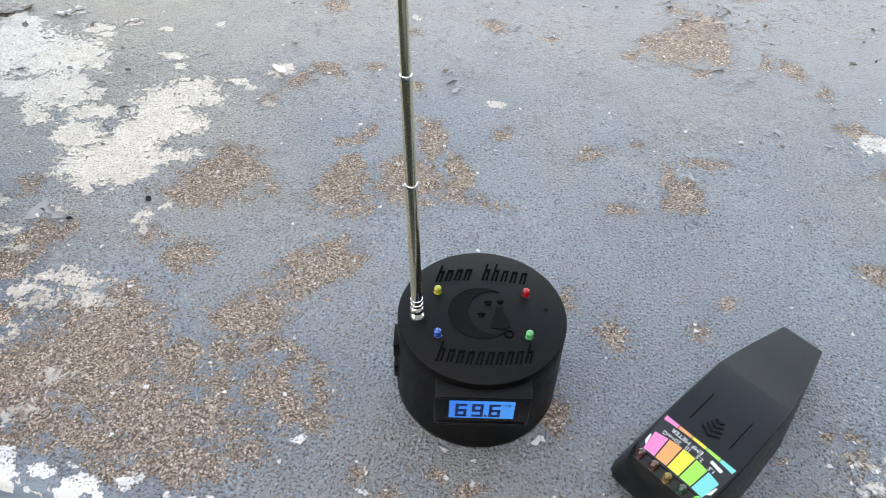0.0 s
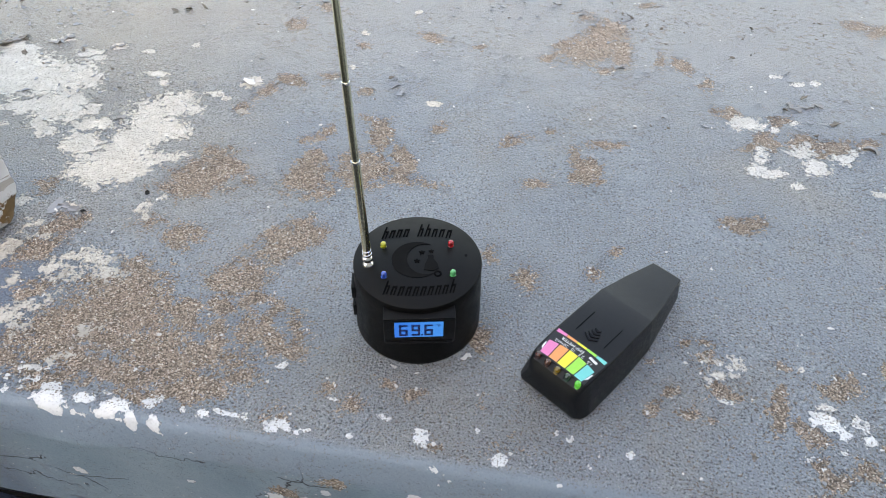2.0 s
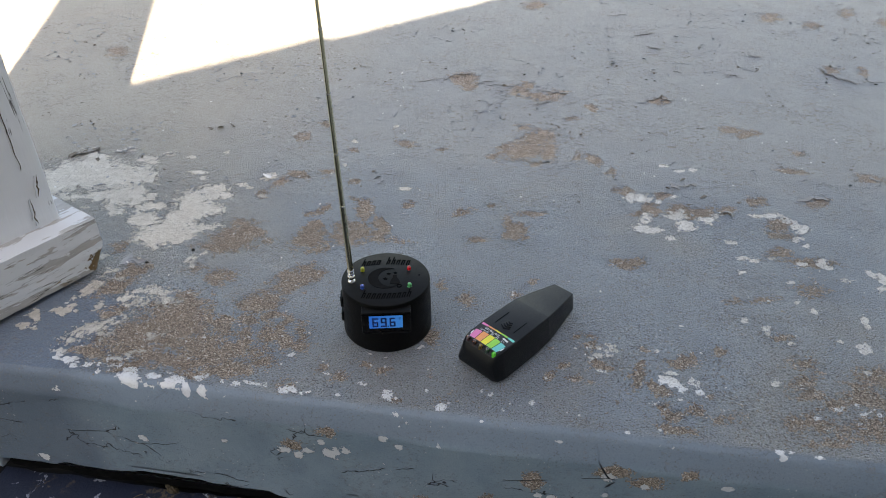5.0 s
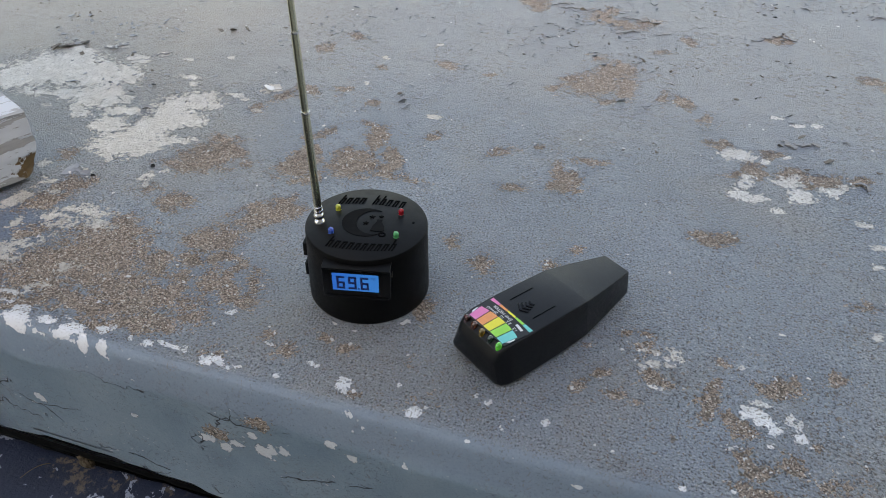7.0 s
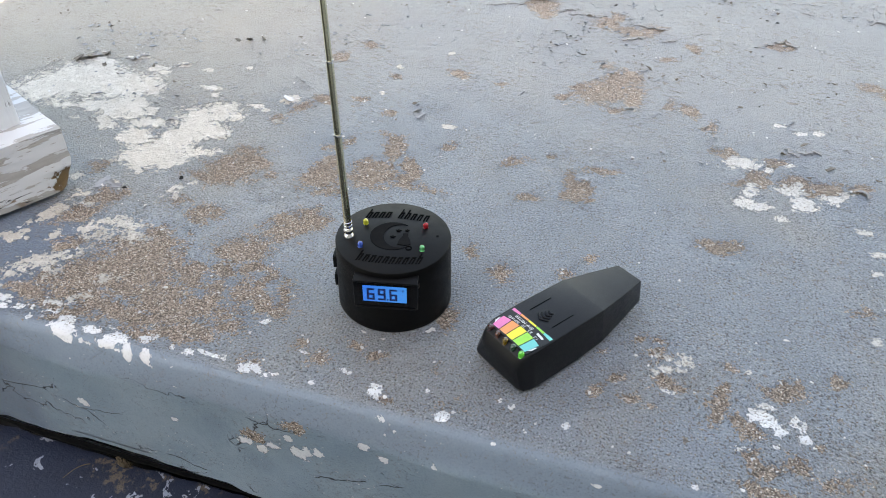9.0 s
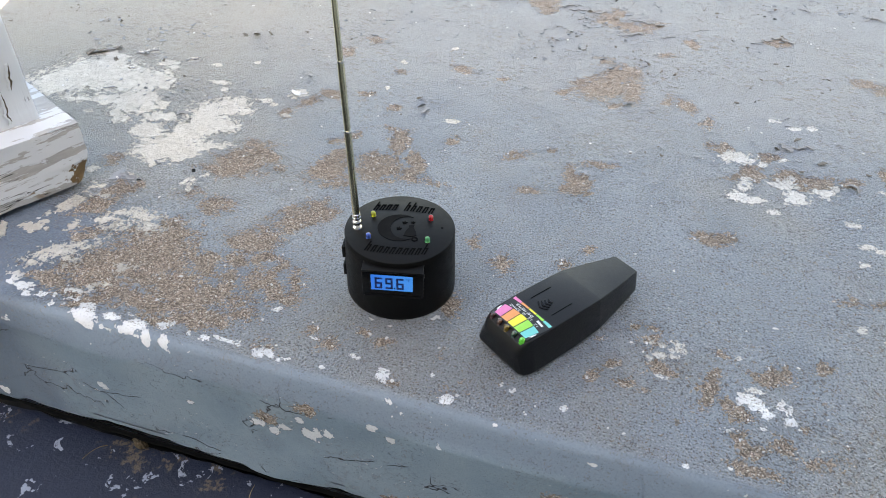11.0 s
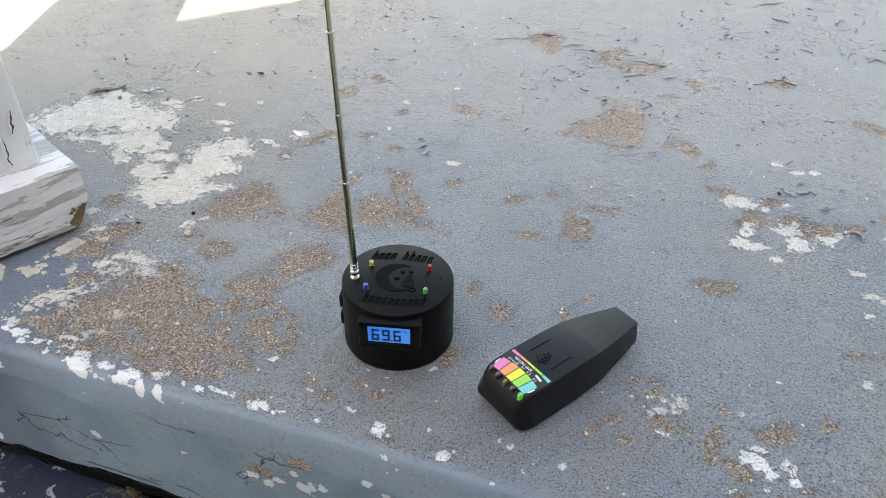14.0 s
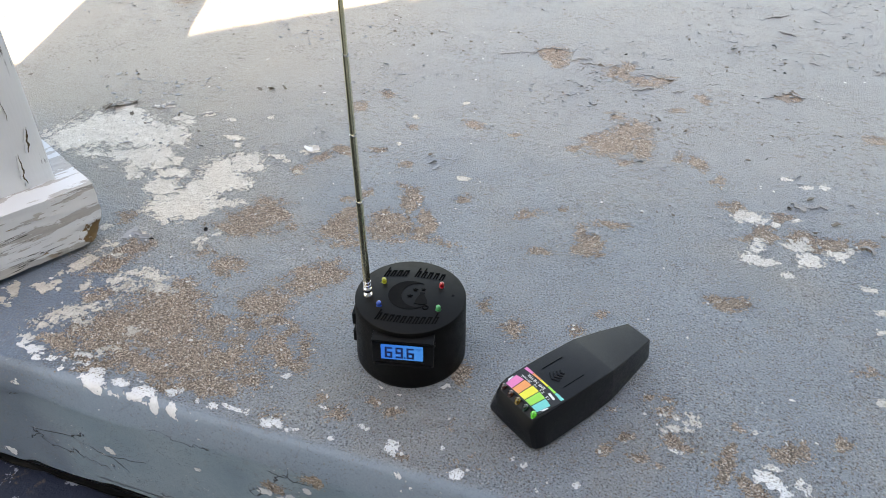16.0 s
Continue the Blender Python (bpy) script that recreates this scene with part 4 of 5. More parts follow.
    me = bpy.data.meshes.new("floor")
    me.from_pydata(co.tolist(), [], quads.tolist() + under)
    for name, values in (("sand", sand), ("white", white), ("face", front), ("smooth", even), ("clean", tidy), ("bounce", warm_bounce), ("far", remote), ("slate", slate), ("grubby", grubby)):
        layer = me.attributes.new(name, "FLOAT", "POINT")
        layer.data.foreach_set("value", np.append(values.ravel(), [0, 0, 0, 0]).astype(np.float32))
    me.polygons.foreach_set("use_smooth", np.ones(len(me.polygons), bool))
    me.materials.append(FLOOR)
    me.update()
    ob = new("floor", me)
    return tagged(ob, "grey-blue painted concrete porch floor, worn to sandy patches and old white paint", "floor", kind="structure")


porch_floor()

ground = part("ground", box((-60, -60, -0.46), (60, 60, -0.36)), SOIL, None, "dark bare soil below the porch steps", 0)
tagged(ground, category="ground", kind="structure")
# unseen backing, added to close the hollow and keep it black
backing = part("wall_hollow_backing", box((-1.9, 0.35, -0.36), (1.4, 3.2, -0.155)), SOIL, None, "added near-black backing that keeps the hollow under the porch floor dark", 0)
tagged(backing, category="wall", kind="structure")


def lower_step():
    """The step below: a dark tread whose uneven back edge leaves an open gap under the floor."""
    ob = thing("lower_step", Matrix(), "navy painted concrete step with chipped paint below the porch floor", "step")
    tagged(ob, kind="structure")
    bm = bmesh.new()
    xs = np.arange(-0.462, 1.25, 0.012)
    prof = [(-0.128, -0.30), (-0.1305, -0.205), (-0.1335, -0.186), (-0.1365, -0.1805), (-0.150, -0.180), (-0.19, -0.181), (-0.25, -0.182), (-0.32, -0.183), (-0.40, -0.184), (-0.44, -0.185), (-0.455, -0.192), (-0.46, -0.21), (-0.46, -0.36)]
    rings = []
    for x in xs:
        rings.append([bm.verts.new((x, y + (0.003 * noise.noise((x * 9, y * 9, 0)) + (0.003 * noise.noise((x * 55, 0.5, 2)) if y > -0.14 else 0.0)), z + 0.0022 * noise.noise((x * 12, y * 12, 3)))) for y, z in prof])
    for a, b in zip(rings, rings[1:]):
        for k in range(len(prof) - 1):
            bm.faces.new((a[k], b[k], b[k + 1], a[k + 1]))
    bm.faces.new(rings[0])
    bm.faces.new(list(reversed(rings[-1])))
    part("tread", bm, NAVY, ob)
    # the ledge between the face of the floor and the open joint, shade put into its black
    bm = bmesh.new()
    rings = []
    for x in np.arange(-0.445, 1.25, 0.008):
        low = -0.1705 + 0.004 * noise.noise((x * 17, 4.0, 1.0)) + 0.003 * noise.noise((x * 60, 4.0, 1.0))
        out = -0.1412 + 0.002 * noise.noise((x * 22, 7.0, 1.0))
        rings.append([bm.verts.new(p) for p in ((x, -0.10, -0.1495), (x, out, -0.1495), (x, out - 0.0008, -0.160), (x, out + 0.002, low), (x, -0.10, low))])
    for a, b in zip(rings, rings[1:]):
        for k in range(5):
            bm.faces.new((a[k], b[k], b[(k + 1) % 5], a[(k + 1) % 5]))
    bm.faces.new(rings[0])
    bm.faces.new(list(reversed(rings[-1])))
    part("ledge", bm, GAP_BLACK, ob, "ledge under the floor edge, its near-black colour the shade of the joint")
    part("end_block", box((-0.459, -0.147, -0.168), (-0.4525, -0.12, -0.150), 0.003), CHALKY, ob, "chipped white painted end")
    return ob


lower_step()


def porch_column():
    """A square wooden column on a low plinth, both turned a little against the step."""
    ob = thing("porch_column", pose(-0.4203, 0.046, 0, 0, 0, -27), "white painted wooden porch column with cracked, peeling paint", "column")
    # local x runs out of the visible face, local y away from the step
    rings = []
    for z in [0.0742 + 0.006 * k for k in range(90)] + [0.62 + 0.1 * k for k in range(20)]:
        chip = 0.0022 + 0.0035 * max(0.0, noise.noise((z * 26, 3.0, 1.0)) + 0.6 * noise.noise((z * 85, 9.0, 1.0)))
        bow = 0.0009 * noise.noise((z * 9, 1.0, 7.0))
        rings.append([(-0.20, -0.162, z), (-0.003, -0.162, z), (bow, -0.159, z), (bow, -0.08, z), (bow, -chip * 1.4, z), (-chip * 0.8, bow, z), (-0.10, bow, z), (-0.20, 0.0, z)])
    shaft = part("shaft", loft(rings), SHAFT_WHITE, ob)
    # open splits in the face, with a lifted sliver of paint beside each
    splits = ((-0.0102, 0.1396, -0.0162, 0.1128, 0.0030), (-0.0262, 0.1137, -0.0284, 0.0787, 0.0026), (-0.0977, 0.1261, -0.0964, 0.0849, 0.0034),
              (-0.0199, 0.2822, -0.0231, 0.2255, 0.0010), (-0.0231, 0.2255, -0.0239, 0.1514, 0.0009))
    for k, (y0, z0, y1, z1, wide) in enumerate(splits):
        left, right, shell = [], [], []
        for q in range(13):
            f = q / 12
            y, z = y0 + (y1 - y0) * f + 0.0022 * noise.noise((f * 5, k, 2.0)), z0 + (z1 - z0) * f
            half = 0.55 * wide * (0.2 + 0.8 * math.sin(math.pi * f)) * (0.45 + 0.9 * abs(noise.noise((f * 7, k, 5.0))))
            left.append((y - half, z))
            right.append((y + half, z))
            shell.append((y - half - wide * (0.8 + 0.5 * noise.noise((f * 6, k, 8.0))), z))
        upright = Matrix(((0, 0, 1, 0), (1, 0, 0, 0), (0, 1, 0, 0), (0, 0, 0, 1)))
        bm = slab(left + right[::-1], -0.001, 0.0013)
        bmesh.ops.transform(bm, matrix=upright, verts=bm.verts)
        part("split", bm, STONE, shaft, "dark open split in the wood", 0)
        if k < 3:
            bm = slab(shell + left[::-1], 0.0002, 0.0016)
            bmesh.ops.transform(bm, matrix=upright, verts=bm.verts)
            part("lifted_sliver", bm, SHAFT_WHITE, shaft, "", 0)
    # the plinth: rough sawn, its lower corner rotted away, on an inset filler
    bm = box((-0.232, -0.195, 0.0062), (0.035, 0.024, 0.0745))
    bmesh.ops.subdivide_edges(bm, edges=bm.edges[:], cuts=22, use_grid_fill=True)
    for v in bm.verts:
        p = v.co.copy()
        rot = max(0.0, 1 - math.hypot((p.y - 0.026) / 0.020, (p.z - 0.004) / 0.034)) * (p.x > -0.02)
        v.co.x -= 0.012 * rot + 0.0012 * (noise.noise((p.y * 30, p.z * 110, 3)) + 0.7 * noise.noise((p.y * 90, p.z * 240, 4))) * (p.x > 0.0)
        v.co.y -= 0.010 * rot + 0.0016 * max(0.0, noise.noise((p.x * 80, p.z * 90, 6))) * (p.y > 0.02)
        v.co.z -= 0.0018 * max(0.0, noise.noise((p.x * 50, p.y * 40, 7)) + 0.5 * noise.noise((p.x * 160, p.y * 120, 7))) * (p.z > 0.06)
        v.co.z += 0.0025 * max(0.0, noise.noise((p.x * 40, p.y * 45, 8))) * (p.z < 0.01)
    part("plinth", bm, PLINTH_WHITE, ob, "heavily flaked white plinth with grey bare wood", 35)
    # added near-black filler: the shadow line under the plinth, put into colour
    part("gap_filler", box((-0.220, -0.183, -0.001), (0.019, 0.006, 0.0095)), SOIL, ob, "near-black filler that makes the shadow line under the plinth", 0)
    return ob


porch_column()


def shade_blocker():
    """An unseen tall wall, added behind the viewer to keep most of the floor in the shade."""
    edge = Vector((0.66, 0.751, 0)).normalized()
    foot = Vector((-0.665, 0.60, 0))
    back = -SUN_TRAVEL / math.tan(SUN_HEIGHT)
    high = 2.4
    for name, lift, s0, s1 in (("wall_blocker_south", 0.0, 0.47, 2.7), ("wall_blocker_west", 0.03, -7.0, 0.47)):
        rise = high + lift
        o = foot + back * high
        bm = bmesh.new()
        side = Vector((edge.y, -edge.x, 0))
        ring = [o + edge * s0, o + edge * s1, o + edge * s1 + side * 0.25, o + edge * s0 + side * 0.25]
        low = [bm.verts.new((p.x, p.y, -0.36)) for p in ring]
        top = [bm.verts.new((p.x, p.y, rise)) for p in ring]
        bm.faces.new(low)
        bm.faces.new(top)
        for k in range(4):
            bm.faces.new((low[k], low[(k + 1) % 4], top[(k + 1) % 4], top[k]))
        tagged(part(name, bm, BLOCKER_GREY, None, "unseen tall wall added behind the porch steps to shade the floor", 0), category="wall", kind="structure")


shade_blocker()


# ---------------------------------------------------------------- the round sensor
def led(parent, x, y, z, r, material, label, name="led"):
    dome = [(r * 1.08, 0.0), (r * 1.08, 0.0006), (r, 0.0008), (r, 0.0034)] + [(r * math.cos(a), 0.0034 + r * math.sin(a)) for a in (0.3, 0.6, 0.9, 1.2)] + [(0, 0.0034 + r)]
    return part(name, lathe(dome, 20, (x, y, z)), material, parent, label)


def segment_digit(parent, char, x, z, w, h, y):
    """One figure of the display, as its lit segments."""
    on = {"6": "acdefg", "9": "abcdfg"}[char]
    t = 0.0016
    bars = {"a": (-w / 2, h / 2 - t, w / 2, h / 2), "d": (-w / 2, -h / 2, w / 2, -h / 2 + t), "g": (-w / 2, -t / 2, w / 2, t / 2),
            "f": (-w / 2, 0, -w / 2 + t, h / 2), "b": (w / 2 - t, 0, w / 2, h / 2), "e": (-w / 2, -h / 2, -w / 2 + t, 0), "c": (w / 2 - t, -h / 2, w / 2, 0)}
    bm = bmesh.new()
    for k, (c, lift) in enumerate((c, 0.00002 * n) for n, c in enumerate(on)):
        x0, z0, x1, z1 = bars[c]
        other = box((x + x0, y - 0.0003 - lift, z + z0), (x + x1, y + 0.0003, z + z1))
        tmp = bpy.data.meshes.new("tmp")
        other.to_mesh(tmp)
        other.free()
        bm.from_mesh(tmp)
        bpy.data.meshes.remove(tmp)
    return part("digit", bm, DIGIT, parent, "", 0)


def slant_bar(x, y, w, h, lean=0.28):
    return [(x - w / 2 - lean * h / 2, y - h / 2), (x + w / 2 - lean * h / 2, y - h / 2), (x + w / 2 + lean * h / 2, y + h / 2), (x - w / 2 + lean * h / 2, y + h / 2)]


def relief_word(parent, heights, x0, x1, y, z, arch=0.0):
    """A raised word as plain slanted bars, two to a letter, on a slightly arched line."""
    step = (x1 - x0) / len(heights)
    for k, h in enumerate(heights):
        if not h:
            continue
        cx = x0 + (k + 0.5) * step
        base = y - 0.0042 + arch * (1 - ((cx - (x0 + x1) / 2) / ((x1 - x0) / 2)) ** 2)
        low = min(h, 0.0086)
        bm = bmesh.new()
        for dx, cy, w, hh in ((-0.24 * step, h / 2, 0.22 * step, h), (0.20 * step, low / 2, 0.20 * step, low), (0.0, low - 0.0008, 0.36 * step, 0.0014)):
            other = slab(slant_bar(cx + dx + 0.3 * (cy - 0.003), base + cy, w, hh), z - 0.0002, z + 0.00045 + 0.00003 * (dx > 0) + 0.00006 * (dx == 0))
            tmp = bpy.data.meshes.new("tmp")
            other.to_mesh(tmp)
            other.free()
            bm.from_mesh(tmp)
            bpy.data.meshes.remove(tmp)
        part("letter_bar", bm, LETTER, parent, "", 0)


def sensor_pod():
    R, H = 0.0495, 0.0655
    pod = thing("sensor_pod", pose(0.0, -0.002, 0, 0, 0, 12), "round black plastic sensor with antenna, four lamps and a blue display", "gadget")
    part("body", lathe([(R * 1.015, 0.0), (R * 1.025, 0.0008), (R * 1.025, 0.004), (R * 1.015, 0.03), (R, 0.055), (R, H - 0.0016), (R - 0.0005, H - 0.0005), (R - 0.0016, H), (0, H)], 128), BLACK, pod)
    # the display on the front
    bezel = part("bezel", box((-0.0265, -0.0530, 0.0305), (0.0265, -0.034, 0.0600), 0.0014, 3), GLOSS, pod, "glossy black display bezel")
    part("hood", box((-0.0262, -0.0545, 0.0587), (0.0262, -0.036, 0.0605), 0.0006), BLACK, bezel)
    part("sill", box((-0.0245, -0.0538, 0.0306), (0.0245, -0.045, 0.0328), 0.0006), GLOSS, bezel)
    screen = part("screen", box((-0.0185, -0.0534, 0.0382), (0.0175, -0.0522, 0.0551), 0.0002), LCD, pod, "lit blue liquid crystal screen")
    for char, x in (("6", -0.0119), ("9", -0.0028), ("6", 0.0066)):
        segment_digit(screen, char, x, 0.0464, 0.0062, 0.0122, -0.0534)
    part("decimal_point", box((0.0012, -0.0537, 0.0403), (0.0025, -0.0531, 0.0416)), DIGIT, screen, "", 0)
    lettering("unit_letter", "\u00b0F", 0.0042, pose(0.0136, -0.05365, 0.0511, 90), DIGIT, screen)
    # lamps
    for x, y, mat, label in ((-0.0263, 0.0152, YELLOW_LED, "clear yellow lamp"), (0.0263, 0.0148, RED_LED, "clear red lamp"),
                             (-0.0257, -0.0167, BLUE_LED, "clear blue lamp"), (0.0262, -0.0165, GREEN_LED, "clear green lamp")):
        led(pod, x, y, H - 0.0006, 0.0023, mat, label)
    part("pinhole", lathe([(0.0012, 0), (0.0012, 0.0003), (0, 0.0003)], 16, (0.0375, 0.0035, H)), GAP_BLACK, pod)
    # the emblem: crescent, stars and a plain form
    outer = [(0.0195 * math.cos(a) - 0.0005, 0.0190 * math.sin(a)) for a in np.linspace(radians(62), radians(318), 44)]
    inner = [(0.0142 * math.cos(a) + 0.0060, 0.0160 * math.sin(a) + 0.0004) for a in np.linspace(radians(306), radians(72), 36)]
    part("emblem_crescent", slab(outer + inner, H - 0.0002, H + 0.0004), EMBLEM, pod, "dark crescent emblem", 0)
    for x, y, r in ((-0.0005, -0.0015, 0.0026), (0.0035, 0.0075, 0.0026), (0.0108, 0.0085, 0.0022)):
        star = [((r if k % 2 == 0 else r * 0.42) * math.sin(k * math.pi / 5) + x, (r if k % 2 == 0 else r * 0.42) * math.cos(k * math.pi / 5) + y) for k in range(10)]
        part("emblem_star", slab(star, H - 0.0002, H + 0.0006), LETTER, pod, "", 0)
    bell = [(0.0045, -0.0110), (0.0055, -0.0050), (0.0080, 0.0010), (0.0078, 0.0042), (0.0125, 0.0042), (0.0122, 0.0005), (0.0150, -0.0050), (0.0158, -0.0100), (0.0120, -0.0122)]
    part("emblem_form", slab(bell, H - 0.0002, H + 0.0005), EMBLEM, pod, "", 0)
    curl = lathe([(0.0030, 0), (0.0030, 0.0005), (0.0018, 0.0006), (0.0017, 0)], 24, (0.0148, -0.0152, H - 0.0001))
    part("emblem_ring", curl, LETTER, pod, "", 0)
    tall, small = 0.0132, 0.0086
    relief_word(pod, (tall, small, small, small, 0, tall, tall, small, small, small), -0.0282, 0.0282, 0.0270, H, 0.0030)
    relief_word(pod, (tall, small, small, small, small, small, small, small, small, tall), -0.0268, 0.0278, -0.0300, H, -0.0024)
    # switches on the side
    for z in (0.036, 0.0155):
        switch = box((-0.0517, -0.012, z), (-0.046, 0.004, z + 0.0125), 0.0006)
        part("switch", switch, BLACK, pod)
    # the telescopic antenna, leaning back a little
    lean = Vector((-0.0440, 0.037, 1.0)).normalized()
    m = Matrix.Translation((-0.0377, -0.0035, H)) @ pose(0, 0, 0, 0, 0, -12) @ lean.to_track_quat("Z", "X").to_matrix().to_4x4()
    antenna = part("antenna", lathe([(0.0046, -0.0008), (0.0046, 0.0012), (0.0036, 0.0024), (0.0030, 0.0032), (0.0036, 0.0042), (0.0042, 0.0056), (0.0042, 0.0070), (0.0034, 0.0084), (0.0029, 0.0088), (0.0036, 0.0094), (0.0036, 0.0112), (0.0029, 0.0116), (0.0029, 0.0126), (0.0035, 0.0130), (0.0035, 0.0146), (0.0030, 0.0150), (0, 0.0150)], 28, m=m), FERRULE, pod, "chrome telescopic antenna")
    z, r = 0.0148, 0.00315
    for k, length in enumerate((0.0815, 0.0590, 0.0625, 0.0610, 0.0600, 0.0590, 0.0580)):
        tube = [(r, z - 0.004), (r, z + length - 0.0022)]
        part("section", lathe(tube, 24, m=m), CHROME, antenna)
        ring = [(r * 0.7, z + length - 0.0023), (r * 1.09, z + length - 0.0021), (r * 1.12, z + length - 0.0012), (r * 1.05, z + length - 0.0002), (r * 0.8, z + length)]
        part("collar", lathe(ring, 24, m=m), FERRULE, antenna)
        z, r = z + length, r - 0.00038
    part("tip", lathe([(0.0006, z - 0.002), (0.0022, z - 0.001), (0.0024, z + 0.003), (0.0015, z + 0.005), (0, z + 0.0055)], 20, m=m), FERRULE, antenna)
    return pod


sensor_pod()


# ---------------------------------------------------------------- the hand-held field meter
def meter_ring(y, wide, narrow, low, high, round_top=0.0045, round_low=0.004):
    """A rounded cross-section: wide below, narrow on top."""
    pts = []
    corners = ((wide, low, round_low, -90), (narrow, high, round_top, 0), (-narrow, high, round_top, 90), (-wide, low, round_low, 180))
    for cx, cz, r, a0 in corners:
        sx, sz = (1 if cx > 0 else -1), (1 if cz == high else -1)
        for k in range(5):
            a = radians(a0 + 90 * k / 4)
            pts.append((cx - sx * r + r * math.cos(a), y, cz - sz * r + r * math.sin(a)))
    return pts


def field_meter():
    meter = thing("field_meter", pose(0.1112, -0.0672, 0, 0, 0, -35.6), "black hand-held field meter with rainbow scale label, on worn floor", "gadget")
    T = 0.0355
    rings = [(-0.0022, 0.0210, 0.0180, 0.0065, 0.0205, 0.006), (-0.0008, 0.0262, 0.0212, 0.0030, 0.0262, 0.006), (0.0020, 0.0290, 0.0228, 0.0015, 0.0318, 0.005),
             (0.0068, 0.0304, 0.0238, 0.0008, 0.0348, 0.0030), (0.0130, 0.0308, 0.0243, 0.0005, T, 0.0016), (0.0350, 0.0309, 0.0247, 0.0004, T + 0.0005, 0.0014), (0.0600, 0.0305, 0.0245, 0.0004, T + 0.0006, 0.0014),
             (0.0914, 0.0288, 0.0237, 0.0004, T, 0.0010), (0.0922, 0.0286, 0.0236, 0.0004, T - 0.0002, 0.0010), (0.1200, 0.0232, 0.0196, 0.0012, 0.0321, 0.0010), (0.1530, 0.0164, 0.0136, 0.0030, 0.0280, 0.0010), (0.1552, 0.0150, 0.0124, 0.0045, 0.0266, 0.0020)]
    body = part("body", loft([meter_ring(y, w, n, lo, hi, rt) for y, w, n, lo, hi, rt in rings]), SHELL, meter, "", 24)
    # the scale label
    label = part("scale_label", slab([(-0.0214, 0.0070), (0.0214, 0.0070), (0.0232, 0.0354), (-0.0232, 0.0354)], T - 0.0004, T + 0.0006), INK["black"], meter, "black scale label with rainbow wedges")
    z = T + 0.0007
    names = ("pink", "orange", "yellow", "green", "cyan")
    for k, c in enumerate(names):
        a0, a1 = -1 + 0.4 * k, -0.6 + 0.4 * k
        lowx, highx = 0.0192, 0.0210
        bow = lambda s: 0.0032 * (1 - s * s)  # noqa: E731
        low = [(lowx * s, 0.0078 + 0.2 * bow(s)) for s in np.linspace(a0 + 0.02, a1 - 0.02, 4)]
        high = [(highx * s, 0.0208 + bow(s)) for s in np.linspace(a1 - 0.02, a0 + 0.02, 4)]
        part("scale_wedge", slab(low + high, z - 0.0003, z), INK[c], label, c + " wedge", 0)
        thin_low = [(0.0222 * s, 0.0312 + 0.5 * bow(s)) for s in np.linspace(a0 + 0.01, a1 - 0.01, 4)]
        thin_high = [(0.0226 * s, 0.0346) for s in np.linspace(a1 - 0.01, a0 + 0.01, 4)]
        part("scale_strip", slab(thin_low + thin_high, z - 0.0003, z), INK[c], label, "", 0)
    for s in (-1, 1):
        part("scale_corner", slab([(s * 0.0192, 0.0105), (s * 0.0212, 0.0125), (s * 0.0216, 0.0178), (s * 0.0207, 0.0180)], z - 0.0003, z - 0.00004), INK["white"], label, "", 0)
    for text, s in (("1.5", 0.66), ("2.5", 0.26), ("10", -0.10), ("20+mG", -0.60)):
        lettering("scale_number", text, 0.0036, pose(0.0205 * s, 0.0231 + 0.0029 * (1 - s * s), z, 0, 0, 180 + 9 * -s), INK["white"], label)
    lettering("title", "EMF METER", 0.0040, pose(-0.0050, 0.0294, z, 0, 0, 180), INK["white"], label)
    part("maker_mark", slab([(0.0102, 0.0280), (0.0175, 0.0268), (0.0180, 0.0289), (0.0104, 0.0303)], z - 0.0003, z), INK["white"], label, "plain white mark", 0)
    # five lamps in the nose
    for k, (mat, text) in enumerate(((DARK_RED, "dark red lamp"), (BROWN_RED, "brown red lamp"), (AMBER, "amber lamp"), (DEEP_GREEN, "dark green lamp"), (LIT_GREEN, "lit green lamp"))):
        x = -0.0180 + 0.0090 * k
        y = 0.0052 - 0.0006 * (1 - (x / 0.018) ** 2)
        led(meter, x, y, 0.0316, 0.0026, mat, text)
    # grip grooves
    for s in (-1, 1):
        part("groove", box((s * 0.0128 - 0.0003, 0.0435, T), (s * 0.0128 + 0.0003, 0.0670, T + 0.0009)), GAP_BLACK, meter, "", 0)
    for k in range(4):
        y, w = 0.0412 + 0.0036 * k, 0.0060 - 0.0011 * k
        bent = [(0.0, y), (w, y + 0.62 * w), (w, y + 0.62 * w + 0.0014), (0.0, y + 0.0015), (-w, y + 0.62 * w + 0.0014), (-w, y + 0.62 * w)]
        part("chevron", slab(bent, T, T + 0.0013, 0.0002), GLOSS, meter, "", 0)
    return meter


field_meter()


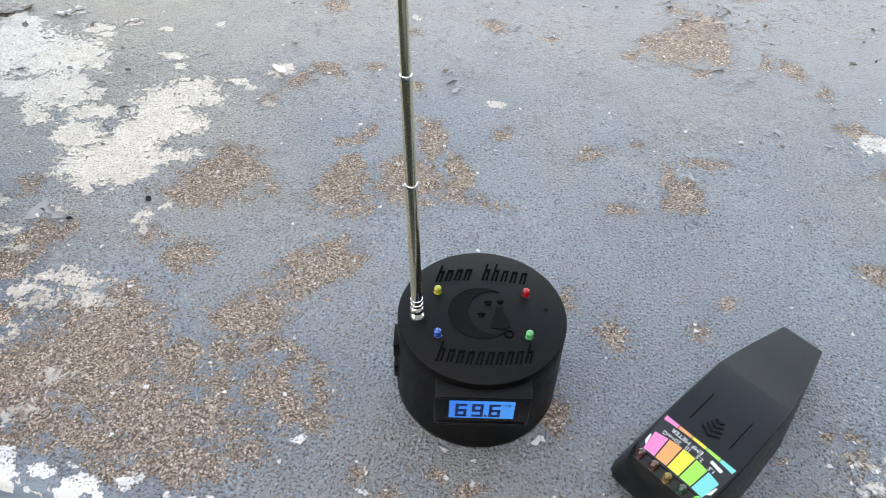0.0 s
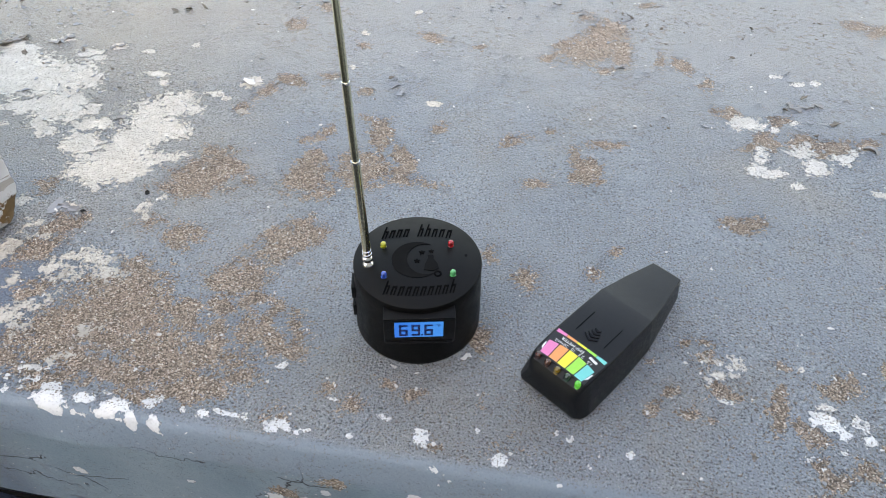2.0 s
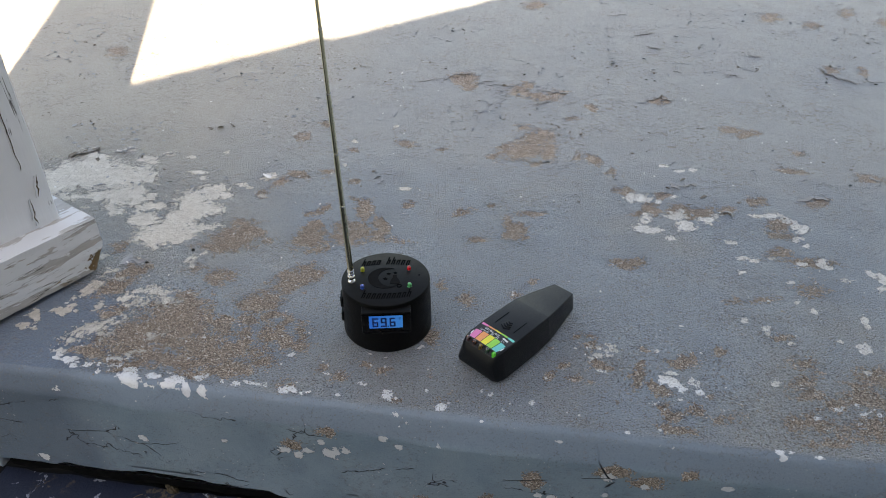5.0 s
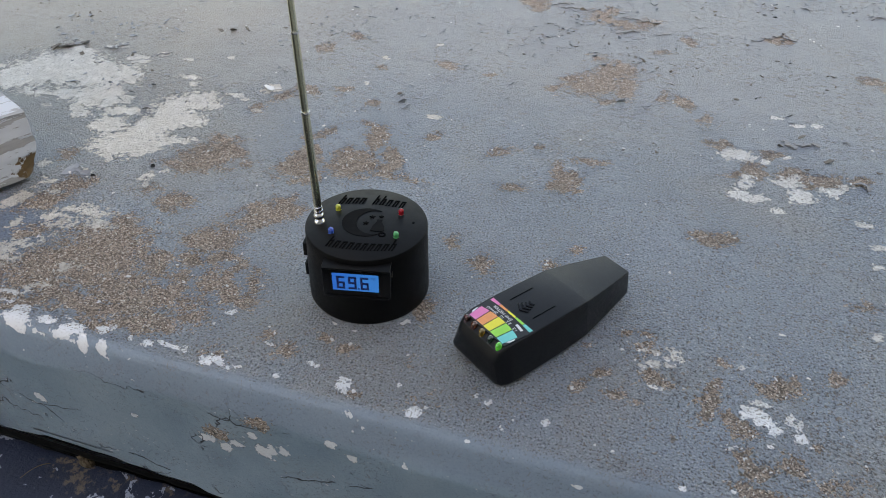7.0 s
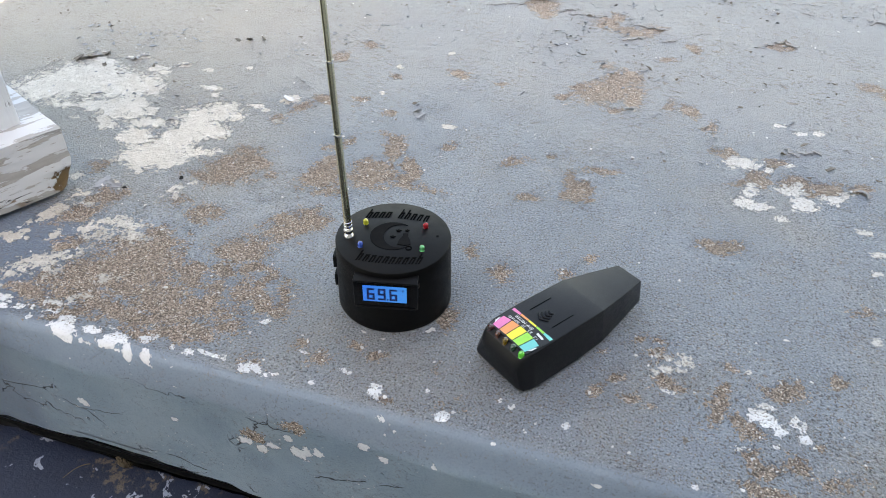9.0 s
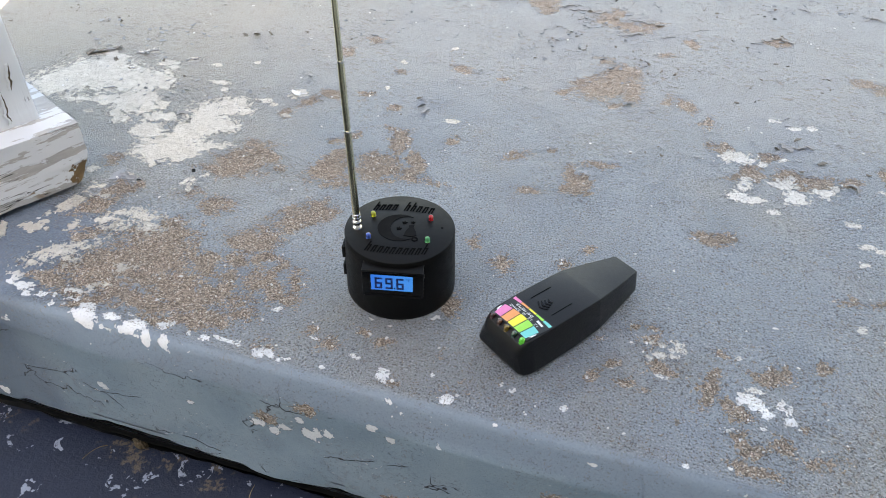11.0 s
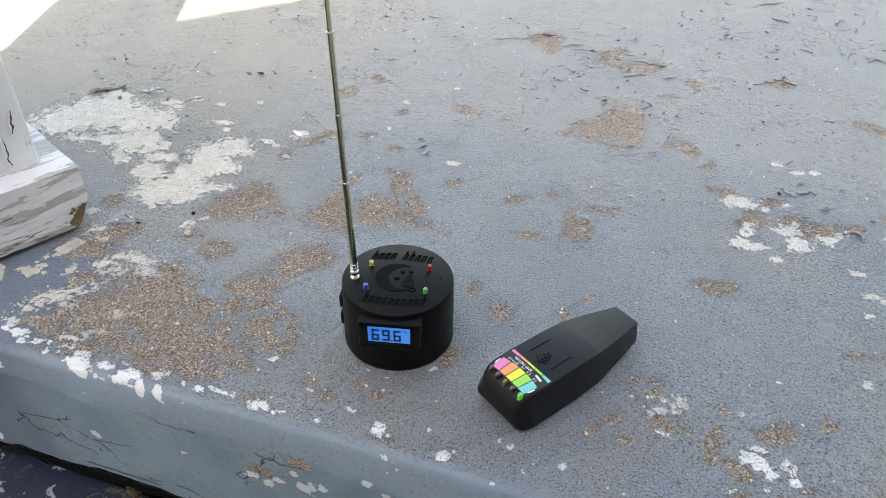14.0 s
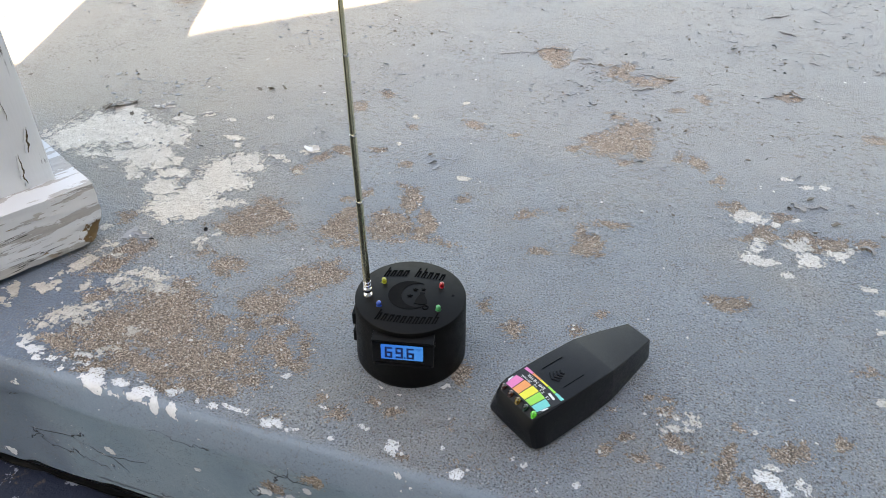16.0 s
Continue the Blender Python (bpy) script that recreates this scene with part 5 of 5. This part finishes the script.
# ---------------------------------------------------------------- loose flakes and grit
def flakes(name, spots, material, label, seed):
    """Curled chips of paint: small uneven shells lying on the floor. spots: x, y, size, curl."""
    rng = random.Random(seed)
    verts, faces = [], []
    for x, y, size, curl in spots:
        n, base, turn = rng.randint(6, 9), len(verts), rng.uniform(0, math.tau)
        stretch, tilt = rng.uniform(0.35, 0.9), rng.uniform(0, math.tau)
        verts.append((x, y, 0.0012))
        for k in range(n):
            a = math.tau * k / n
            r = size * rng.uniform(0.4, 1.3)
            dx, dy = r * math.cos(a), r * math.sin(a) * stretch
            up = 0.0012 + curl * size * max(0.0, math.cos(a - tilt)) * rng.uniform(0.6, 1.2)
            verts.append((x + dx * math.cos(turn) - dy * math.sin(turn), y + dx * math.sin(turn) + dy * math.cos(turn), up))
        faces += [(base, base + 1 + k, base + 1 + (k + 1) % n) for k in range(n)]
        # a second skin below gives the chip its thickness
        under = len(verts)
        verts += [(vx, vy, vz - 0.0007) for vx, vy, vz in verts[base:under]]
        faces += [(under, under + 1 + (k + 1) % n, under + 1 + k) for k in range(n)]
        faces += [(base + 1 + k, under + 1 + k, under + 1 + (k + 1) % n, base + 1 + (k + 1) % n) for k in range(n)]
    me = bpy.data.meshes.new(name)
    me.from_pydata(verts, [], faces)
    me.materials.append(material)
    return tagged(new(name, me), label, "paint flakes", kind="stuff")


def free(x, y):
    """Whether a place is clear of the column and the two gadgets."""
    if math.hypot(x, y) < 0.056 or (x < -0.385 + 0.5 * (y - 0.05) and y < 0.10):
        return False
    dx, dy = x - 0.113, y + 0.068
    u, w = dx * 0.582 + dy * 0.813, dx * 0.813 - dy * 0.582
    return not (-0.005 < u < 0.16 and abs(w) < 0.034)


def scatter(seed, count, low, high, sizes, curl):
    rng = random.Random(seed)
    out = []
    while len(out) < count:
        x, y = rng.uniform(low[0], high[0]), rng.uniform(low[1], high[1])
        if free(x, y):
            out.append((x, y, rng.uniform(*sizes) * rng.uniform(0.4, 1), curl * rng.random()))
    return out


def around(rows, seed, per):
    """Places round the borders of worn patches."""
    rng = random.Random(seed)
    out = []
    for cx, cy, a, b, turn, strength in rows:
        for _ in range(per):
            t, r = rng.uniform(0, math.tau), rng.uniform(0.75, 1.35)
            dx, dy = a * r * math.cos(t), b * r * math.sin(t)
            c, s = math.cos(radians(turn)), math.sin(radians(turn))
            x, y = cx + dx * c - dy * s, cy + dx * s + dy * c
            if y > EDGE + 0.004 and free(x, y):
                out.append((x, y, rng.uniform(0.0006, 0.0020), 0.5 * rng.random()))
    return out


patch_rows = SAND + WHITE
NEAR_CHIPS = [(-0.259, 0.311, 0.0110, 0.35), (-0.251, 0.315, 0.0070, 0.6), (0.0441, -0.0395, 0.0042, 0.2), (0.0475, -0.0375, 0.0032, 0.2), (-0.0085, -0.0580, 0.0030, 0.3), (0.010, -0.0610, 0.0024, 0.3)]
flakes("white_paint_flakes", NEAR_CHIPS + scatter(3, 260, (-0.6, -0.125), (0.8, 0.9), (0.0010, 0.0030), 0.4) + around(patch_rows, 5, 1), FLAKE_WHITE, "small white paint flakes lying on the porch floor", 11)


def drifts(seed, count, low, high, sizes, curl):
    """Like scatter, but gathered in drifts where the paint lifts."""
    return [f for f in scatter(seed, count * 3, low, high, sizes, curl) if noise.noise((f[0] * 5, f[1] * 6, seed)) + 0.5 * noise.noise((f[0] * 17, f[1] * 19, 3)) > 0.12]


flakes("grey_paint_flakes", drifts(4, 2000, (-1.0, 0.24), (1.2, 1.5), (0.0016, 0.0062), 0.75) + around(patch_rows, 6, 1) + [(-0.364, 0.068, 0.012, 0.2), (-0.354, 0.070, 0.010, 0.3), (-0.344, 0.066, 0.008, 0.4)], FLAKE_GREY, "small curled grey paint flakes on the porch floor", 12)
CURLS = [(-0.602, 0.328, 0.009, 0.6), (-0.590, 0.342, 0.010, 0.6), (-0.577, 0.356, 0.009, 0.5), (-0.553, 0.322, 0.005, 0.6), (-0.385, 0.478, 0.009, 0.5), (-0.405, 0.470, 0.007, 0.6), (-0.42, 0.462, 0.006, 0.5), (0.36, 0.37, 0.006, 0.5), (0.385, 0.40, 0.005, 0.5),
         (0.41, 0.35, 0.006, 0.5), (0.39, 0.742, 0.008, 0.4), (0.08, 0.74, 0.006, 0.5), (0.20, 0.72, 0.006, 0.5), (0.46, 0.34, 0.005, 0.6)]
flakes("dirty_paint_curls", CURLS + drifts(8, 850, (-1.2, 0.30), (1.2, 1.6), (0.0012, 0.0045), 0.8), FLAKE_BROWN, "dirty brown curls of lifted paint on the porch floor", 13)


CRUMBS = [(0.117, 0.807, 0.0032, 0.5), (0.366, 0.820, 0.0032, 0.5), (0.339, 0.490, 0.0032, 0.5), (-0.336, 0.066, 0.0032, 0.5), (-0.289, 0.102, 0.0032, 0.5), (0.661, 1.400, 0.0032, 0.5), (0.137, 1.250, 0.0032, 0.5), (0.383, 0.815, 0.0032, 0.5), (0.827, 0.866, 0.0032, 0.5)]
flakes("dark_crumbs", CRUMBS, SOIL, "small black crumbs of dirt on the porch floor", 14)
STRAW = [(-0.275, -0.150, -0.282, -0.176), (0.011, -0.144, 0.013, -0.128), (0.019, -0.148, 0.011, -0.130), (-0.105, -0.161, -0.103, -0.150), (-0.027, -0.138, -0.021, -0.131)]


def straws():
    """Dry blades of grass caught in the joint above the lower step."""
    verts, faces = [], []
    for k, (x0, y0, x1, y1) in enumerate(STRAW):
        base, n = len(verts), 6
        for q in range(n + 1):
            f = q / n
            x, y = x0 + (x1 - x0) * f, y0 + (y1 - y0) * f + 0.003 * math.sin(math.pi * f) * (-1) ** k
            z = -0.1795 + 0.010 * math.sin(0.5 * math.pi * f)
            r = 0.0006 * (1 - 0.7 * f)
            verts += [(x - r, y, z), (x + r, y, z), (x, y, z + 1.5 * r)]
        for q in range(n):
            a, b = base + 3 * q, base + 3 * q + 3
            faces += [(a + j, a + (j + 1) % 3, b + (j + 1) % 3, b + j) for j in range(3)]
    me = bpy.data.meshes.new("dry_straw")
    me.from_pydata(verts, [], faces)
    me.materials.append(DRY_GRASS)
    tagged(new("dry_straw", me), "dry straw blades caught in the joint above the step", "straw", kind="stuff")


straws()
LIFTED_MID = [(-0.601, 0.327, -0.571, 0.361), (-0.032, 0.781, 0.006, 0.801), (-0.041, 0.749, -0.033, 0.784), (0.081, 0.733, 0.113, 0.755), (0.140, 0.720, 0.205, 0.728), (0.348, 0.702, 0.372, 0.716), (0.372, 0.728, 0.406, 0.716), (0.362, 0.384, 0.377, 0.369), (0.378, 0.376, 0.405, 0.385), (0.434, 0.406, 0.441, 0.397), (0.025, 0.750, 0.062, 0.764), (0.426, 0.880, 0.444, 0.870), (0.533, 0.857, 0.554, 0.878), (0.203, 0.669, 0.225, 0.677), (0.246, 0.711, 0.278, 0.722), (-0.456, 0.350, -0.441, 0.367), (-0.538, 0.349, -0.514, 0.371), (0.141, 0.659, 0.176, 0.674), (-0.378, 0.212, -0.369, 0.211)]
LIFTED_FAR = [(0.738, 0.947, 0.761, 0.883), (0.761, 0.883, 0.799, 0.871), (0.808, 0.879, 0.856, 0.879), (0.529, 0.884, 0.566, 0.856), (0.680, 0.454, 0.690, 0.441), (-0.100, 0.734, -0.043, 0.764), (0.044, 0.738, 0.097, 0.746), (0.307, 1.251, 0.361, 1.269), (0.385, 1.029, 0.416, 1.014), (0.549, 0.358, 0.593, 0.373), (0.430, 0.309, 0.441, 0.297), (0.605, 1.002, 0.630, 0.998), (0.366, 1.100, 0.411, 1.128)]


def lifted_edges():
    """Torn rims where the thick paint has come up from the concrete."""
    rng = random.Random(41)
    verts, faces = [], []
    for x0, y0, x1, y1 in LIFTED_MID + LIFTED_FAR:
        long = math.hypot(x1 - x0, y1 - y0)
        n, seed = max(5, int(long / 0.0022)), rng.uniform(0, 50)
        nx, ny = (y1 - y0) / long, -(x1 - x0) / long
        high = rng.uniform(0.0012, 0.0027)
        base = len(verts)
        for k in range(n + 1):
            f = k / n
            sway = 0.010 * noise.noise((f * long * 45, seed, 0)) + 0.006 * noise.noise((f * long * 170, seed, 3)) + 0.0022 * rng.uniform(-1, 1)
            lift = high * (0.15 + 0.85 * math.sin(math.pi * f) ** 0.6) * (0.55 + 0.6 * abs(noise.noise((f * long * 110, seed, 6))))
            x, y = x0 + (x1 - x0) * f + nx * sway, y0 + (y1 - y0) * f + ny * sway
            back = 0.004 + 0.007 * rng.random()
            verts += [(x, y, 0.0006 + lift), (x - nx * back, y - ny * back, 0.0004), (x + nx * 0.0004, y + ny * 0.0004, lift - 0.0002), (x - nx * back, y - ny * back, -0.0006)]
        for k in range(n):
            a, b = base + 4 * k, base + 4 * k + 4
            faces += [(a, b, b + 1, a + 1), (a + 2, b + 2, b, a), (a + 3, b + 3, b + 2, a + 2)]
        faces += [(base, base + 1, base + 3, base + 2), (base + 4 * n, base + 4 * n + 2, base + 4 * n + 3, base + 4 * n + 1)]
    me = bpy.data.meshes.new("lifted_paint_edges")
    me.from_pydata(verts, [], faces)
    me.materials.append(FLAKE_TORN)
    tagged(new("lifted_paint_edges", me), "torn grey edges of thick paint lifted from the concrete", "paint flakes", kind="stuff")


lifted_edges()


def rubble():
    """A crumb of broken concrete wedged in the gap under the floor."""
    rng = random.Random(31)
    bm = bmesh.new()
    bmesh.ops.create_icosphere(bm, subdivisions=3, radius=0.0062)
    for v in bm.verts:
        v.co = Vector((v.co.x * 0.95, v.co.y * 0.8, v.co.z * 1.25)) * (1 + 0.7 * noise.noise(v.co * 150) + 0.5 * noise.noise(v.co * 520) + 0.08 * rng.random())
    ob = part("rubble_stone", bm, STONE, None, "small brown crumb of broken concrete under the floor edge", 25)
    ob.matrix_world = pose(-0.243, -0.1385, -0.1755)
    tagged(ob, category="stone")


rubble()


def grit():
    """Loose sand over the bare patches."""
    rng = random.Random(21)
    verts, faces = [], []
    for cx, cy, a, b, turn, strength in SAND:
        for _ in range(int(15000 * a * b * 3.14) + 4):
            t, r = rng.uniform(0, math.tau), 1.25 * math.sqrt(rng.random())
            dx, dy = a * r * math.cos(t), b * r * math.sin(t)
            c, s = math.cos(radians(turn)), math.sin(radians(turn))
            x, y, q = cx + dx * c - dy * s, cy + dx * s + dy * c, rng.uniform(0.00025, 0.0006)
            if y < EDGE + 0.004 or not free(x, y):
                continue
            base, h = len(verts), 0.0002
            verts += [(x + q, y, h), (x, y + q * rng.uniform(0.6, 1), h), (x - q, y, h), (x, y - q, h), (x + 0.3 * q * rng.uniform(-1, 1), y, h + q * rng.uniform(0.7, 1.2)), (x, y, h - q)]
            faces += [(base + k, base + (k + 1) % 4, base + 4) for k in range(4)] + [(base + (k + 1) % 4, base + k, base + 5) for k in range(4)]
    for _ in range(7500):
        x, y, q = rng.uniform(-0.34, 0.62), -0.125 + 0.45 * rng.random() ** 1.7, rng.uniform(0.0003, 0.0009) * rng.uniform(0.5, 1)
        if not free(x, y) or noise.noise((x * 14, y * 14, 7)) + 0.6 * noise.noise((x * 45, y * 45, 2)) < 0.05:
            continue
        base, h = len(verts), 0.0003
        verts += [(x + q, y, h), (x, y + q * rng.uniform(0.6, 1), h), (x - q, y, h), (x, y - q, h), (x + 0.3 * q * rng.uniform(-1, 1), y, h + q * rng.uniform(0.7, 1.2)), (x, y, h - q)]
        faces += [(base + k, base + (k + 1) % 4, base + 4) for k in range(4)] + [(base + (k + 1) % 4, base + k, base + 5) for k in range(4)]
    me = bpy.data.meshes.new("sand_grit")
    me.from_pydata(verts, [], faces)
    me.materials.append(GRIT)
    tagged(new("sand_grit", me), "loose brown sand grains on the worn floor", "sand", kind="stuff")


grit()
